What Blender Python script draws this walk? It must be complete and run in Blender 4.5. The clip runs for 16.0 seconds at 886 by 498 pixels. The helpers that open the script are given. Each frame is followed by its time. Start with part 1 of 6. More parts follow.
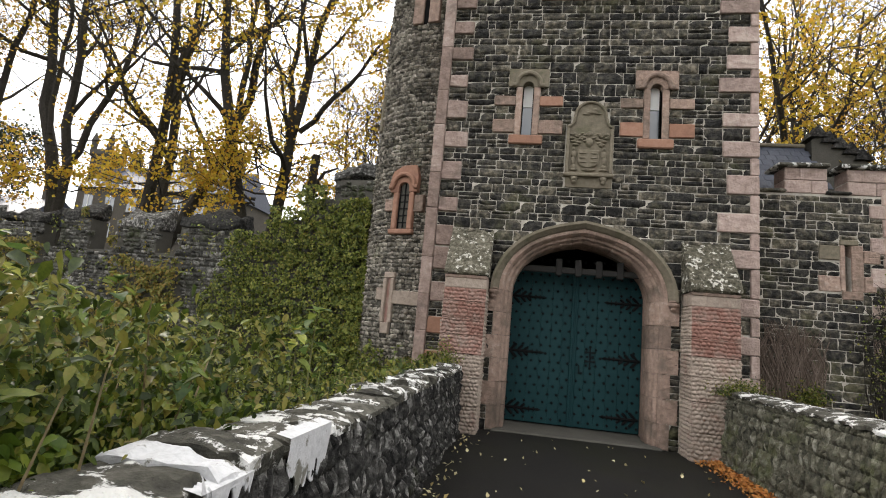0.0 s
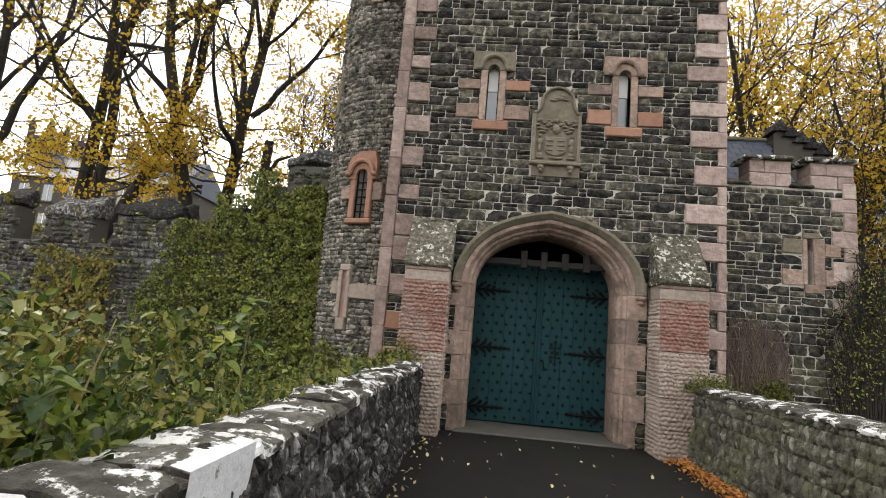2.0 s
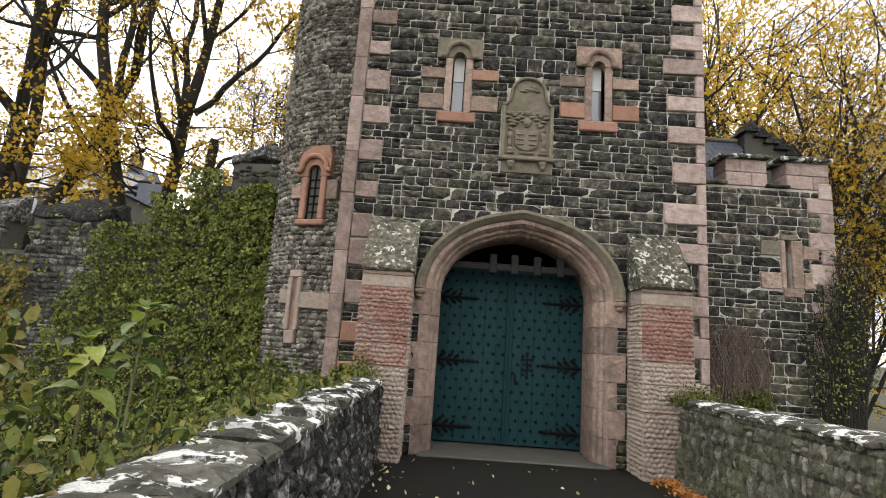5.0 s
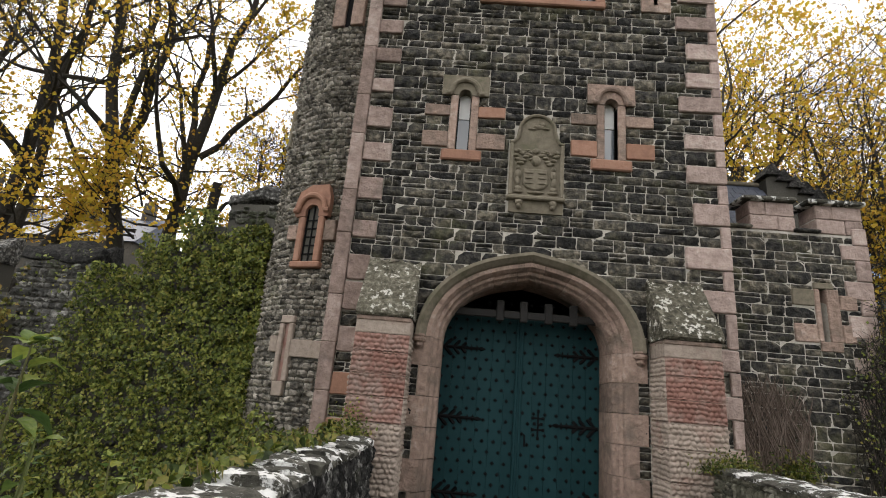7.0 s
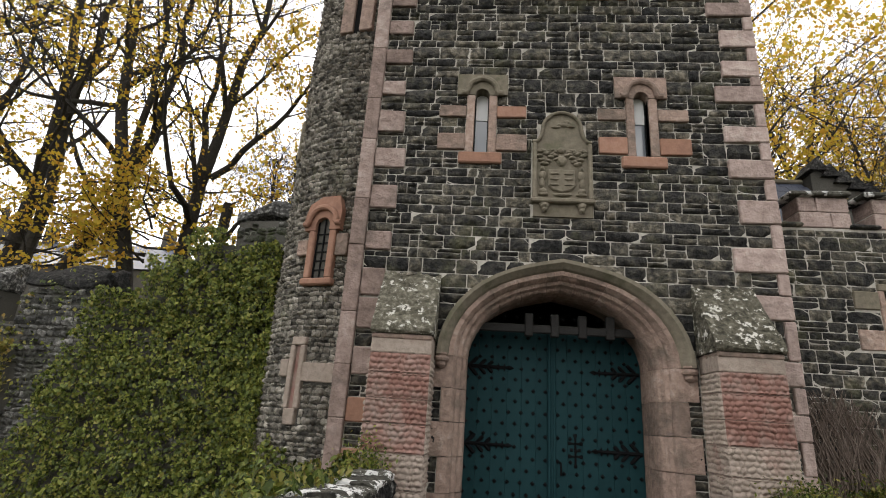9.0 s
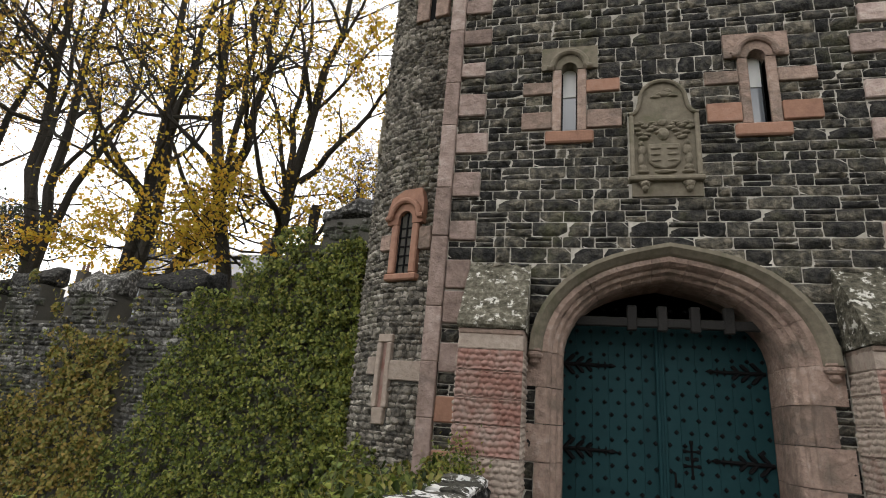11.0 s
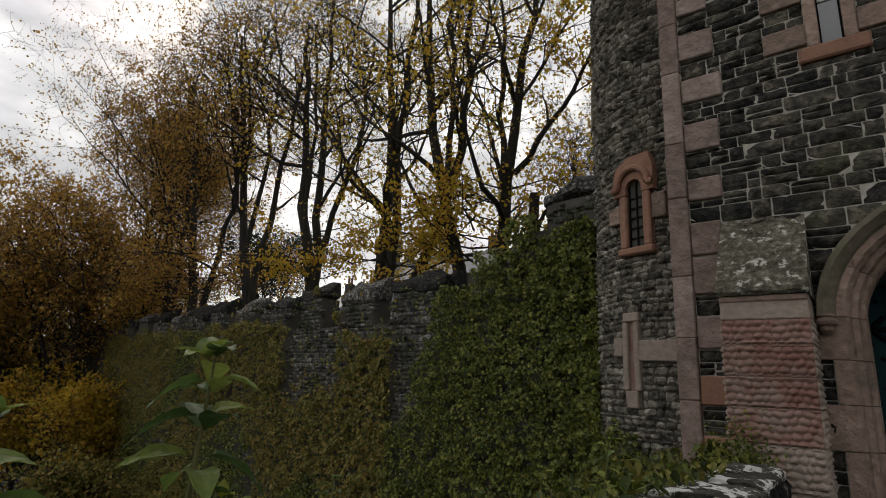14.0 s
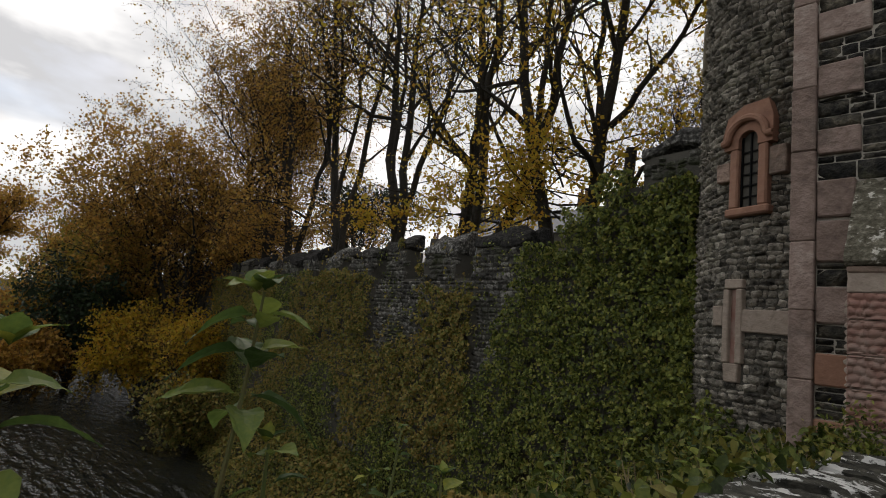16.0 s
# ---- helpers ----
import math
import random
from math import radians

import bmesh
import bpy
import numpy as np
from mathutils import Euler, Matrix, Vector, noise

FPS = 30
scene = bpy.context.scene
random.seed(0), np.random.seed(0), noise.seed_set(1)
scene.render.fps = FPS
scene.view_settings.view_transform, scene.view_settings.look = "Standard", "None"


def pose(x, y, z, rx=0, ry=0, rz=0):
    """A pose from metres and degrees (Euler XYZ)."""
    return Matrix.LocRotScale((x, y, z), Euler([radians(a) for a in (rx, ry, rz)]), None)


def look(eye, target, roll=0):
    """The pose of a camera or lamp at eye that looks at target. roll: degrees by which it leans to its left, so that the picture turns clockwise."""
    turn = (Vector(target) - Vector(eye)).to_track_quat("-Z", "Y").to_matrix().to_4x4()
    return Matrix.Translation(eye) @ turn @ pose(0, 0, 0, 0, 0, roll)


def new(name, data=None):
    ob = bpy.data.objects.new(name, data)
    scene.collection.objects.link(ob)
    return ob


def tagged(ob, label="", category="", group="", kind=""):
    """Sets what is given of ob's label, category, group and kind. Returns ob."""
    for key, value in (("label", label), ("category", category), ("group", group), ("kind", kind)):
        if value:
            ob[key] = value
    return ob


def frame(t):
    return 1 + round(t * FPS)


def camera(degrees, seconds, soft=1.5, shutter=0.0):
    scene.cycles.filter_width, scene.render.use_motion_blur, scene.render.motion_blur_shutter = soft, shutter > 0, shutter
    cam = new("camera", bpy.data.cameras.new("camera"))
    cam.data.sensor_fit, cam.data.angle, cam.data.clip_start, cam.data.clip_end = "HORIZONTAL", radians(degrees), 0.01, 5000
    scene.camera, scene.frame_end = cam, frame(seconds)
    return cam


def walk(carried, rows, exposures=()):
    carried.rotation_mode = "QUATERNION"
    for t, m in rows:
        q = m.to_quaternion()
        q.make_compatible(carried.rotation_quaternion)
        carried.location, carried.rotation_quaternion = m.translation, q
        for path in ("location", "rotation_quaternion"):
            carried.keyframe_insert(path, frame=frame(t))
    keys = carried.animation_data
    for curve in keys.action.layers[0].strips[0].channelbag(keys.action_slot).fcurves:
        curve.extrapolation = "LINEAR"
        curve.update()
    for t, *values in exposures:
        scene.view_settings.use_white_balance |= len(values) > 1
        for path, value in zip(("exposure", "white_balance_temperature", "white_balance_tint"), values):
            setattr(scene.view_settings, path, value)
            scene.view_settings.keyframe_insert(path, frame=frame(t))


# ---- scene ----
cam = camera(79.8, 16.0, 1.0)
PATH = [
    (0, (-0.925, -9.138, 1.533), (-1.242, -7.187, 1.842), 5.3),
    (0.5, (-0.984, -8.977, 1.538), (-1.351, -7.032, 1.829), 5.6),
    (1, (-0.945, -8.861, 1.536), (-1.301, -6.915, 1.829), 5.5),
    (1.5, (-0.926, -8.751, 1.508), (-1.183, -6.79, 1.804), 5.1),
    (2, (-0.989, -8.611, 1.528), (-1.158, -6.642, 1.835), 5.0),
    (2.5, (-1.037, -8.48, 1.515), (-1.177, -6.512, 1.846), 4.6),
    (3, (-1.025, -8.306, 1.513), (-1.174, -6.342, 1.856), 4.3),
    (3.5, (-0.983, -8.203, 1.495), (-1.164, -6.236, 1.812), 3.6),
    (4, (-1.049, -8.023, 1.523), (-1.192, -6.048, 1.805), 3.8),
    (4.5, (-1.085, -7.933, 1.54), (-1.14, -5.955, 1.828), 3.6),
    (4.7, (-1.089, -7.874, 1.528), (-1.121, -5.899, 1.841), 3.7),
    (6.8, (-0.991, -7.24, 1.504), (-0.995, -5.318, 2.055), 4.7),
    (7, (-0.971, -7.18, 1.518), (-1.046, -5.26, 2.072), 5.0),
    (7.5, (-0.95, -7.044, 1.535), (-1.073, -5.134, 2.117), 4.5),
    (8, (-0.999, -6.886, 1.548), (-1.146, -4.991, 2.171), 4.3),
    (10.3, (-1.054, -6.235, 1.56), (-1.195, -4.338, 2.177), 3.2),
    (10.5, (-1.071, -6.201, 1.555), (-1.246, -4.305, 2.168), 3.6),
    (11, (-1.089, -6.113, 1.562), (-1.554, -4.264, 2.165), 4.8),
    (11.5, (-1.108, -6.033, 1.564), (-1.976, -4.326, 2.141), 4.5),
    (12, (-1.145, -6.024, 1.581), (-2.158, -4.394, 2.144), 4.1),
    (12.5, (-1.17, -5.998, 1.575), (-2.249, -4.41, 2.135), 3.7),
    (13, (-1.201, -6.004, 1.574), (-2.322, -4.439, 2.117), 3.5),
    (13.5, (-1.214, -6.006, 1.563), (-2.365, -4.455, 2.085), 3.3),
    (14, (-1.227, -6.012, 1.555), (-2.434, -4.497, 2.054), 3.1),
    (14.5, (-1.208, -6.0, 1.555), (-2.521, -4.56, 2.002), 3.2),
    (15, (-1.216, -5.967, 1.553), (-2.635, -4.606, 1.922), 3.6),
    (15.5, (-1.276, -5.896, 1.516), (-2.71, -4.539, 1.837), 5.3),
    (16, (-1.342, -5.835, 1.548), (-2.798, -4.501, 1.861), 7.1),
]
EXPOSURES = [(t, ev, 6900, 11) for t, ev in ((0.0, 0.86), (2.0, 0.98), (4.5, 1.12), (7.0, 0.72), (10.6, 0.72), (11.1, 0.62), (11.7, -0.36), (12.6, -0.66), (14.5, -0.66), (16.0, -0.62))]
walk(cam, [(t, look(e, g, r)) for t, e, g, r in PATH], EXPOSURES)

# ---- world and sun ----
world = bpy.data.worlds.new("sky")
world.use_nodes = True
scene.world = world
SUN_EL, SUN_AZ = radians(38), radians(-62)      # behind thin cloud, over the river


def build_sky():
    nt = world.node_tree
    nd, ln = nt.nodes, nt.links
    bg = nd["Background"]
    sky = nd.new("ShaderNodeTexSky")
    sky.sky_type, sky.sun_disc = 'NISHITA', False
    sky.sun_elevation, sky.sun_rotation = SUN_EL, SUN_AZ
    sky.air_density, sky.dust_density, sky.ozone_density = 1.0, 1.5, 1.0
    tc = nd.new("ShaderNodeTexCoord")
    mp = nd.new("ShaderNodeMapping")
    mp.inputs["Scale"].default_value = (1.6, 1.6, 4.2)
    n1 = nd.new("ShaderNodeTexNoise")
    n1.inputs["Scale"].default_value, n1.inputs["Detail"].default_value = 1.5, 7
    n1.inputs["Roughness"].default_value = 0.52
    cover = nd.new("ShaderNodeValToRGB")
    cover.color_ramp.elements[0].position, cover.color_ramp.elements[1].position = 0.30, 0.44
    shade = nd.new("ShaderNodeValToRGB")
    shade.color_ramp.elements[0].position, shade.color_ramp.elements[1].position = 0.38, 0.60
    shade.color_ramp.elements[0].color = (11.5, 11.7, 12.0, 1)
    shade.color_ramp.elements[1].color = (5.6, 5.8, 6.2, 1)
    n2 = nd.new("ShaderNodeTexNoise")
    n2.inputs["Scale"].default_value, n2.inputs["Detail"].default_value = 2.3, 6
    mix = nd.new("ShaderNodeMixRGB")
    ln.new(tc.outputs["Generated"], mp.inputs["Vector"])
    ln.new(mp.outputs[0], n1.inputs["Vector"])
    ln.new(mp.outputs[0], n2.inputs["Vector"])
    ln.new(n1.outputs["Fac"], cover.inputs[0])
    ln.new(n2.outputs["Fac"], shade.inputs[0])
    ln.new(cover.outputs[0], mix.inputs[0])
    ln.new(sky.outputs[0], mix.inputs[1])
    ln.new(shade.outputs[0], mix.inputs[2])
    # cloud is brighter round the hidden sun and dull on the far side
    dot = nd.new("ShaderNodeVectorMath")
    dot.operation = 'DOT_PRODUCT'
    dot.inputs[1].default_value = (math.sin(SUN_AZ) * math.cos(SUN_EL), math.cos(SUN_AZ) * math.cos(SUN_EL), math.sin(SUN_EL))
    glow = nd.new("ShaderNodeMapRange")
    glow.inputs["From Min"].default_value, glow.inputs["From Max"].default_value = -0.5, 0.9
    glow.inputs["To Min"].default_value, glow.inputs["To Max"].default_value = 0.86, 1.5
    mul = nd.new("ShaderNodeVectorMath")
    mul.operation = 'SCALE'
    ln.new(tc.outputs["Generated"], dot.inputs[0])
    ln.new(dot.outputs["Value"], glow.inputs["Value"])
    ln.new(mix.outputs[0], mul.inputs[0])
    ln.new(glow.outputs[0], mul.inputs["Scale"])
    ln.new(mul.outputs[0], bg.inputs["Color"])
    bg.inputs["Strength"].default_value = 0.12


build_sky()
sun = new("sun", bpy.data.lights.new("sun", 'SUN'))
sun.data.energy, sun.data.angle, sun.data.color = 1.2, radians(14), (1.0, 0.95, 0.88)
sun.matrix_world = look((0, 0, 0), (-math.sin(SUN_AZ) * math.cos(SUN_EL), -math.cos(SUN_AZ) * math.cos(SUN_EL), -math.sin(SUN_EL)))


# ---- materials ----
def rgba(c):
    return (c[0], c[1], c[2], 1)


def material(name, ramp, fine=30.0, coarse=2.2, bump=0.5, rough=0.85, spread=0.6, stain=None, stain_scale=1.3, stain_at=(0.52, 0.66), fine_mix=0.5, metal=0.0, bump_dist=0.012):
    """Colours from a ramp picked by piece, broken up by coarse and fine noise; an optional stain colour in blotches."""
    m = bpy.data.materials.new(name)
    m.use_nodes = True
    nd, ln = m.node_tree.nodes, m.node_tree.links
    b = nd["Principled BSDF"]
    b.inputs["Specular IOR Level"].default_value = 0.3
    b.inputs["Roughness"].default_value, b.inputs["Metallic"].default_value = rough, metal
    geo, info = nd.new("ShaderNodeNewGeometry"), nd.new("ShaderNodeObjectInfo")

    def noise_tex(scale, detail=5, rgh=0.6):
        n = nd.new("ShaderNodeTexNoise")
        n.inputs["Scale"].default_value, n.inputs["Detail"].default_value, n.inputs["Roughness"].default_value = scale, detail, rgh
        ln.new(geo.outputs["Position"], n.inputs["Vector"])
        return n

    def calc(op, a, c):
        n = nd.new("ShaderNodeMath")
        n.operation = op
        for i, v in enumerate((a, c)):
            if isinstance(v, (int, float)):
                n.inputs[i].default_value = v
            else:
                ln.new(v, n.inputs[i])
        return n.outputs[0]

    nc, nf = noise_tex(coarse, 4), noise_tex(fine, 6, 0.62)
    pick = calc('FRACT', calc('ADD', info.outputs["Random"], geo.outputs["Random Per Island"]), 0)
    f = calc('ADD', calc('MULTIPLY', pick, spread), calc('MULTIPLY', nc.outputs["Fac"], 1 - spread))
    f = calc('ADD', f, calc('MULTIPLY', calc('SUBTRACT', nf.outputs["Fac"], 0.5), fine_mix * 2.2))
    cr = nd.new("ShaderNodeValToRGB")
    els = cr.color_ramp.elements
    while len(els) < len(ramp):
        els.new(0.5)
    for i, c in enumerate(ramp):
        els[i].position, els[i].color = i / max(1, len(ramp) - 1), rgba(c)
    ln.new(f, cr.inputs[0])
    out = cr.outputs[0]
    for k, (sc, col, (lo, hi)) in enumerate([] if stain is None else [(stain_scale, stain, stain_at)]):
        ns = noise_tex(sc, 8, 0.68)
        sr = nd.new("ShaderNodeValToRGB")
        sr.color_ramp.elements[0].position, sr.color_ramp.elements[1].position = lo, hi
        ln.new(ns.outputs["Fac"], sr.inputs[0])
        mx = nd.new("ShaderNodeMixRGB")
        ln.new(sr.outputs[0], mx.inputs[0])
        ln.new(out, mx.inputs[1])
        mx.inputs[2].default_value = rgba(col)
        out = mx.outputs[0]
    ln.new(out, b.inputs["Base Color"])
    if bump:
        bp = nd.new("ShaderNodeBump")
        bp.inputs["Strength"].default_value, bp.inputs["Distance"].default_value = bump, bump_dist
        ln.new(calc('ADD', nf.outputs["Fac"], calc('MULTIPLY', nc.outputs["Fac"], 0.6)), bp.inputs["Height"])
        ln.new(bp.outputs[0], b.inputs["Normal"])
    return m


def leaf_material(name, ramp, rough=0.5, through_light=0.35):
    m = material(name, ramp, fine=60, coarse=1.0, bump=0, rough=rough, spread=0.8, fine_mix=0.25)
    nd, ln = m.node_tree.nodes, m.node_tree.links
    b, out = nd["Principled BSDF"], nd["Material Output"]
    tr, mx = nd.new("ShaderNodeBsdfTranslucent"), nd.new("ShaderNodeMixShader")
    ln.new(b.inputs["Base Color"].links[0].from_socket, tr.inputs["Color"])
    mx.inputs[0].default_value = through_light
    ln.new(b.outputs[0], mx.inputs[1])
    ln.new(tr.outputs[0], mx.inputs[2])
    ln.new(mx.outputs[0], out.inputs["Surface"])
    return m


M_BASALT = material("basalt", [(0.007, 0.007, 0.007), (0.020, 0.020, 0.019), (0.052, 0.049, 0.042), (0.105, 0.096, 0.074), (0.25, 0.22, 0.17)], 8.5, 1.6, 1.0, 0.78, 0.55, (0.105, 0.105, 0.052), 1.1, (0.54, 0.72), 0.95, bump_dist=0.13)
M_MORTAR = material("mortar", [(0.22, 0.205, 0.175), (0.42, 0.395, 0.345), (0.62, 0.59, 0.53)], 14, 2.5, 0.5, 0.95, 0.0)
M_RUBBLE = material("rubble", [(0.035, 0.033, 0.029), (0.15, 0.138, 0.116), (0.30, 0.275, 0.232), (0.54, 0.50, 0.43)], 9.5, 1.8, 1.0, 0.88, 0.6, (0.15, 0.16, 0.085), 0.9, (0.57, 0.76), 0.9, bump_dist=0.12)
M_WALLSTONE = material("curtain_rubble", [(0.018, 0.018, 0.017), (0.07, 0.069, 0.064), (0.16, 0.157, 0.145), (0.42, 0.41, 0.38)], 9.0, 1.6, 1.0, 0.88, 0.5, (0.045, 0.055, 0.02), 0.9, (0.50, 0.66), 0.9, bump_dist=0.12)
M_QUOIN = material("pale_pink_quoin", [(0.19, 0.142, 0.122), (0.30, 0.228, 0.20), (0.42, 0.325, 0.288), (0.54, 0.46, 0.41)], 10, 2.6, 0.9, 0.9, 0.5, (0.16, 0.125, 0.105), 1.7, (0.56, 0.74), 0.55, bump_dist=0.05)
M_RUBBLE_MORTAR = material("rubble_mortar", [(0.05, 0.048, 0.042), (0.11, 0.105, 0.09)], 45, 2.0, 0.7, 0.95, 0.0)
M_PINK = material("pink_sandstone", [(0.151, 0.116, 0.095), (0.249, 0.180, 0.145), (0.354, 0.255, 0.206), (0.487, 0.389, 0.331)], 11, 2.4, 0.9, 0.9, 0.55, (0.12, 0.10, 0.08), 2.1, (0.48, 0.70), 0.6, bump_dist=0.05)
M_ORANGE = material("orange_sandstone", [(0.216, 0.117, 0.078), (0.297, 0.162, 0.112), (0.367, 0.221, 0.162)], 12, 2.0, 0.4, 0.9, 0.5, (0.20, 0.11, 0.08), 2.6, (0.52, 0.72), 0.5, bump_dist=0.03)
M_RED = material("red_sandstone", [(0.15, 0.078, 0.062), (0.225, 0.118, 0.094), (0.30, 0.19, 0.16)], 13, 3.0, 0.6, 0.9, 0.4, (0.26, 0.20, 0.17), 2.4, (0.46, 0.66), 0.5)
M_GREYSTONE = material("weathered_carving", [(0.10, 0.09, 0.065), (0.17, 0.148, 0.11), (0.25, 0.22, 0.165)], 16, 4.0, 0.5, 0.9, 0.2, (0.10, 0.10, 0.06), 3.0, (0.52, 0.7), 0.4)
M_PALE = material("pale_sandstone", [(0.197, 0.162, 0.133), (0.290, 0.238, 0.197), (0.394, 0.331, 0.278)], 13, 3.0, 0.7, 0.9, 0.3, (0.22, 0.13, 0.105), 2.4, (0.54, 0.74), 0.6, bump_dist=0.03)
M_LICHEN = material("lichened_slab", [(0.03, 0.028, 0.019), (0.115, 0.107, 0.078), (0.29, 0.27, 0.215)], 18, 5.0, 0.9, 0.95, 0.2, (0.60, 0.585, 0.53), 9.0, (0.56, 0.60), 1.0, bump_dist=0.07)
M_PARAPET = material("parapet_rubble", [(0.007, 0.007, 0.007), (0.018, 0.0175, 0.017), (0.042, 0.041, 0.038), (0.10, 0.098, 0.092), (0.36, 0.355, 0.335)], 15, 3.0, 1.0, 0.88, 0.62, (0.05, 0.055, 0.026), 2.0, (0.60, 0.80), 0.95, bump_dist=0.06)
M_PARAPET_R = material("mossy_rubble", [(0.03, 0.03, 0.023), (0.07, 0.068, 0.05), (0.125, 0.12, 0.09), (0.26, 0.255, 0.21)], 11, 2.5, 1.0, 0.95, 0.5, (0.10, 0.115, 0.045), 1.6, (0.50, 0.68), 0.9, bump_dist=0.06)
M_COPE = material("cope_stone", [(0.018, 0.018, 0.015), (0.055, 0.053, 0.042), (0.12, 0.115, 0.095)], 13, 3.5, 0.9, 0.92, 0.4, (0.62, 0.62, 0.60), 5.5, (0.525, 0.56), 0.95, bump_dist=0.05)
M_WHITEWASH = material("whitewash", [(0.40, 0.405, 0.415), (0.54, 0.545, 0.555), (0.64, 0.64, 0.645)], 40, 5.0, 0.5, 0.8, 0.2, (0.17, 0.165, 0.14), 5.0, (0.56, 0.60), 0.5)
M_ASPHALT = material("asphalt", [(0.007, 0.007, 0.007), (0.013, 0.0125, 0.0118), (0.022, 0.0212, 0.019)], 160, 0.9, 0.5, 0.72, 0.0, (0.013, 0.0135, 0.009), 0.5, (0.45, 0.65), 0.5, bump_dist=0.005)
M_SOIL = material("leafy_soil", [(0.016, 0.017, 0.008), (0.032, 0.034, 0.015), (0.06, 0.055, 0.028)], 9, 0.8, 0.8, 0.95, 0.0, (0.05, 0.036, 0.022), 1.3, (0.5, 0.7), 0.6, bump_dist=0.05)
M_GATE = material("green_paint", [(0.006, 0.028, 0.032), (0.010, 0.042, 0.047), (0.015, 0.052, 0.058)], 12, 3.0, 0.25, 0.6, 0.35, (0.014, 0.038, 0.038), 2.0, (0.6, 0.8), 0.25, bump_dist=0.006)
M_IRON = material("black_iron", [(0.003, 0.003, 0.0035), (0.007, 0.007, 0.0075)], 20, 4.0, 0.3, 0.7, 0.3)
M_OLDIRON = material("grey_oak", [(0.010, 0.0095, 0.009), (0.020, 0.019, 0.018), (0.032, 0.031, 0.029)], 45, 4.0, 0.5, 0.8, 0.3)
M_SLATE = material("blue_slate", [(0.035, 0.042, 0.062), (0.055, 0.064, 0.09), (0.085, 0.095, 0.12)], 30, 2.0, 0.4, 0.55, 0.6)
M_BARK = material("bark", [(0.016, 0.014, 0.012), (0.033, 0.029, 0.024), (0.06, 0.054, 0.043)], 18, 1.6, 1.0, 0.95, 0.0, (0.05, 0.058, 0.03), 1.2, (0.58, 0.76), 0.6, bump_dist=0.03)
M_STEM = material("green_stem", [(0.06, 0.09, 0.025), (0.11, 0.12, 0.04), (0.12, 0.08, 0.04)], 40, 3, 0.2, 0.6, 0.5)
M_STALK = material("dry_stalk", [(0.10, 0.075, 0.04), (0.19, 0.145, 0.08), (0.28, 0.23, 0.13)], 30, 3, 0.2, 0.8, 0.6)
M_IVY = leaf_material("ivy_leaf", [(0.014, 0.024, 0.006), (0.058, 0.082, 0.016), (0.135, 0.168, 0.030), (0.25, 0.275, 0.058), (0.28, 0.22, 0.06)], 0.5, 0.3)
M_IVY_BROWN = leaf_material("autumn_ivy_leaf", [(0.036, 0.046, 0.012), (0.13, 0.145, 0.032), (0.225, 0.21, 0.05), (0.32, 0.23, 0.06), (0.17, 0.11, 0.036)], 0.55, 0.3)
M_WEED = leaf_material("weed_leaf", [(0.006, 0.012, 0.002), (0.022, 0.038, 0.006), (0.055, 0.08, 0.012), (0.13, 0.155, 0.026), (0.20, 0.185, 0.04), (0.095, 0.06, 0.024)], 0.42, 0.3)
M_COVER = leaf_material("ground_cover_leaf", [(0.02, 0.045, 0.008), (0.06, 0.105, 0.014), (0.12, 0.17, 0.022), (0.21, 0.24, 0.035)], 0.42, 0.35)
M_WEED_DARK = leaf_material("broad_weed_leaf", [(0.035, 0.068, 0.02), (0.06, 0.105, 0.03), (0.12, 0.175, 0.04), (0.22, 0.26, 0.055), (0.38, 0.35, 0.05)], 0.5, 0.4)
M_LEAF_YELLOW = leaf_material("yellow_leaf", [(0.33, 0.29, 0.035), (0.50, 0.38, 0.04), (0.58, 0.40, 0.045), (0.52, 0.28, 0.035), (0.32, 0.30, 0.05)], 0.5, 0.6)
M_LEAF_BROWN = leaf_material("brown_leaf", [(0.16, 0.10, 0.032), (0.32, 0.18, 0.045), (0.45, 0.25, 0.055), (0.54, 0.34, 0.065), (0.22, 0.19, 0.05)], 0.5, 0.55)
M_LEAF_DARK = leaf_material("evergreen_leaf", [(0.012, 0.025, 0.012), (0.022, 0.04, 0.016), (0.035, 0.06, 0.022)], 0.5, 0.15)
M_LEAF_OLIVE = leaf_material("olive_leaf", [(0.16, 0.16, 0.03), (0.28, 0.24, 0.045), (0.42, 0.29, 0.055), (0.18, 0.19, 0.04)], 0.5, 0.5)
M_LITTER = leaf_material("fallen_leaf", [(0.26, 0.09, 0.025), (0.40, 0.15, 0.035), (0.46, 0.22, 0.06), (0.22, 0.10, 0.05)], 0.6, 0.1)
M_LITTER_PALE = leaf_material("pale_fallen_leaf", [(0.45, 0.38, 0.20), (0.55, 0.50, 0.30), (0.40, 0.28, 0.08)], 0.6, 0.1)
M_HOUSE = material("far_masonry", [(0.045, 0.04, 0.035), (0.07, 0.063, 0.053), (0.10, 0.09, 0.075)], 6, 0.6, 0.3, 0.9, 0.3)
M_BLIND = material("white_blind", [(0.74, 0.74, 0.72), (0.8, 0.8, 0.78)], 20, 2, 0.1, 0.8, 0.0)
# near-black colour that stands in for the shade of unlit depths
M_DARK = material("shade_black", [(0.004, 0.004, 0.004), (0.007, 0.007, 0.007)], 10, 2, 0.0, 0.9, 0.0)


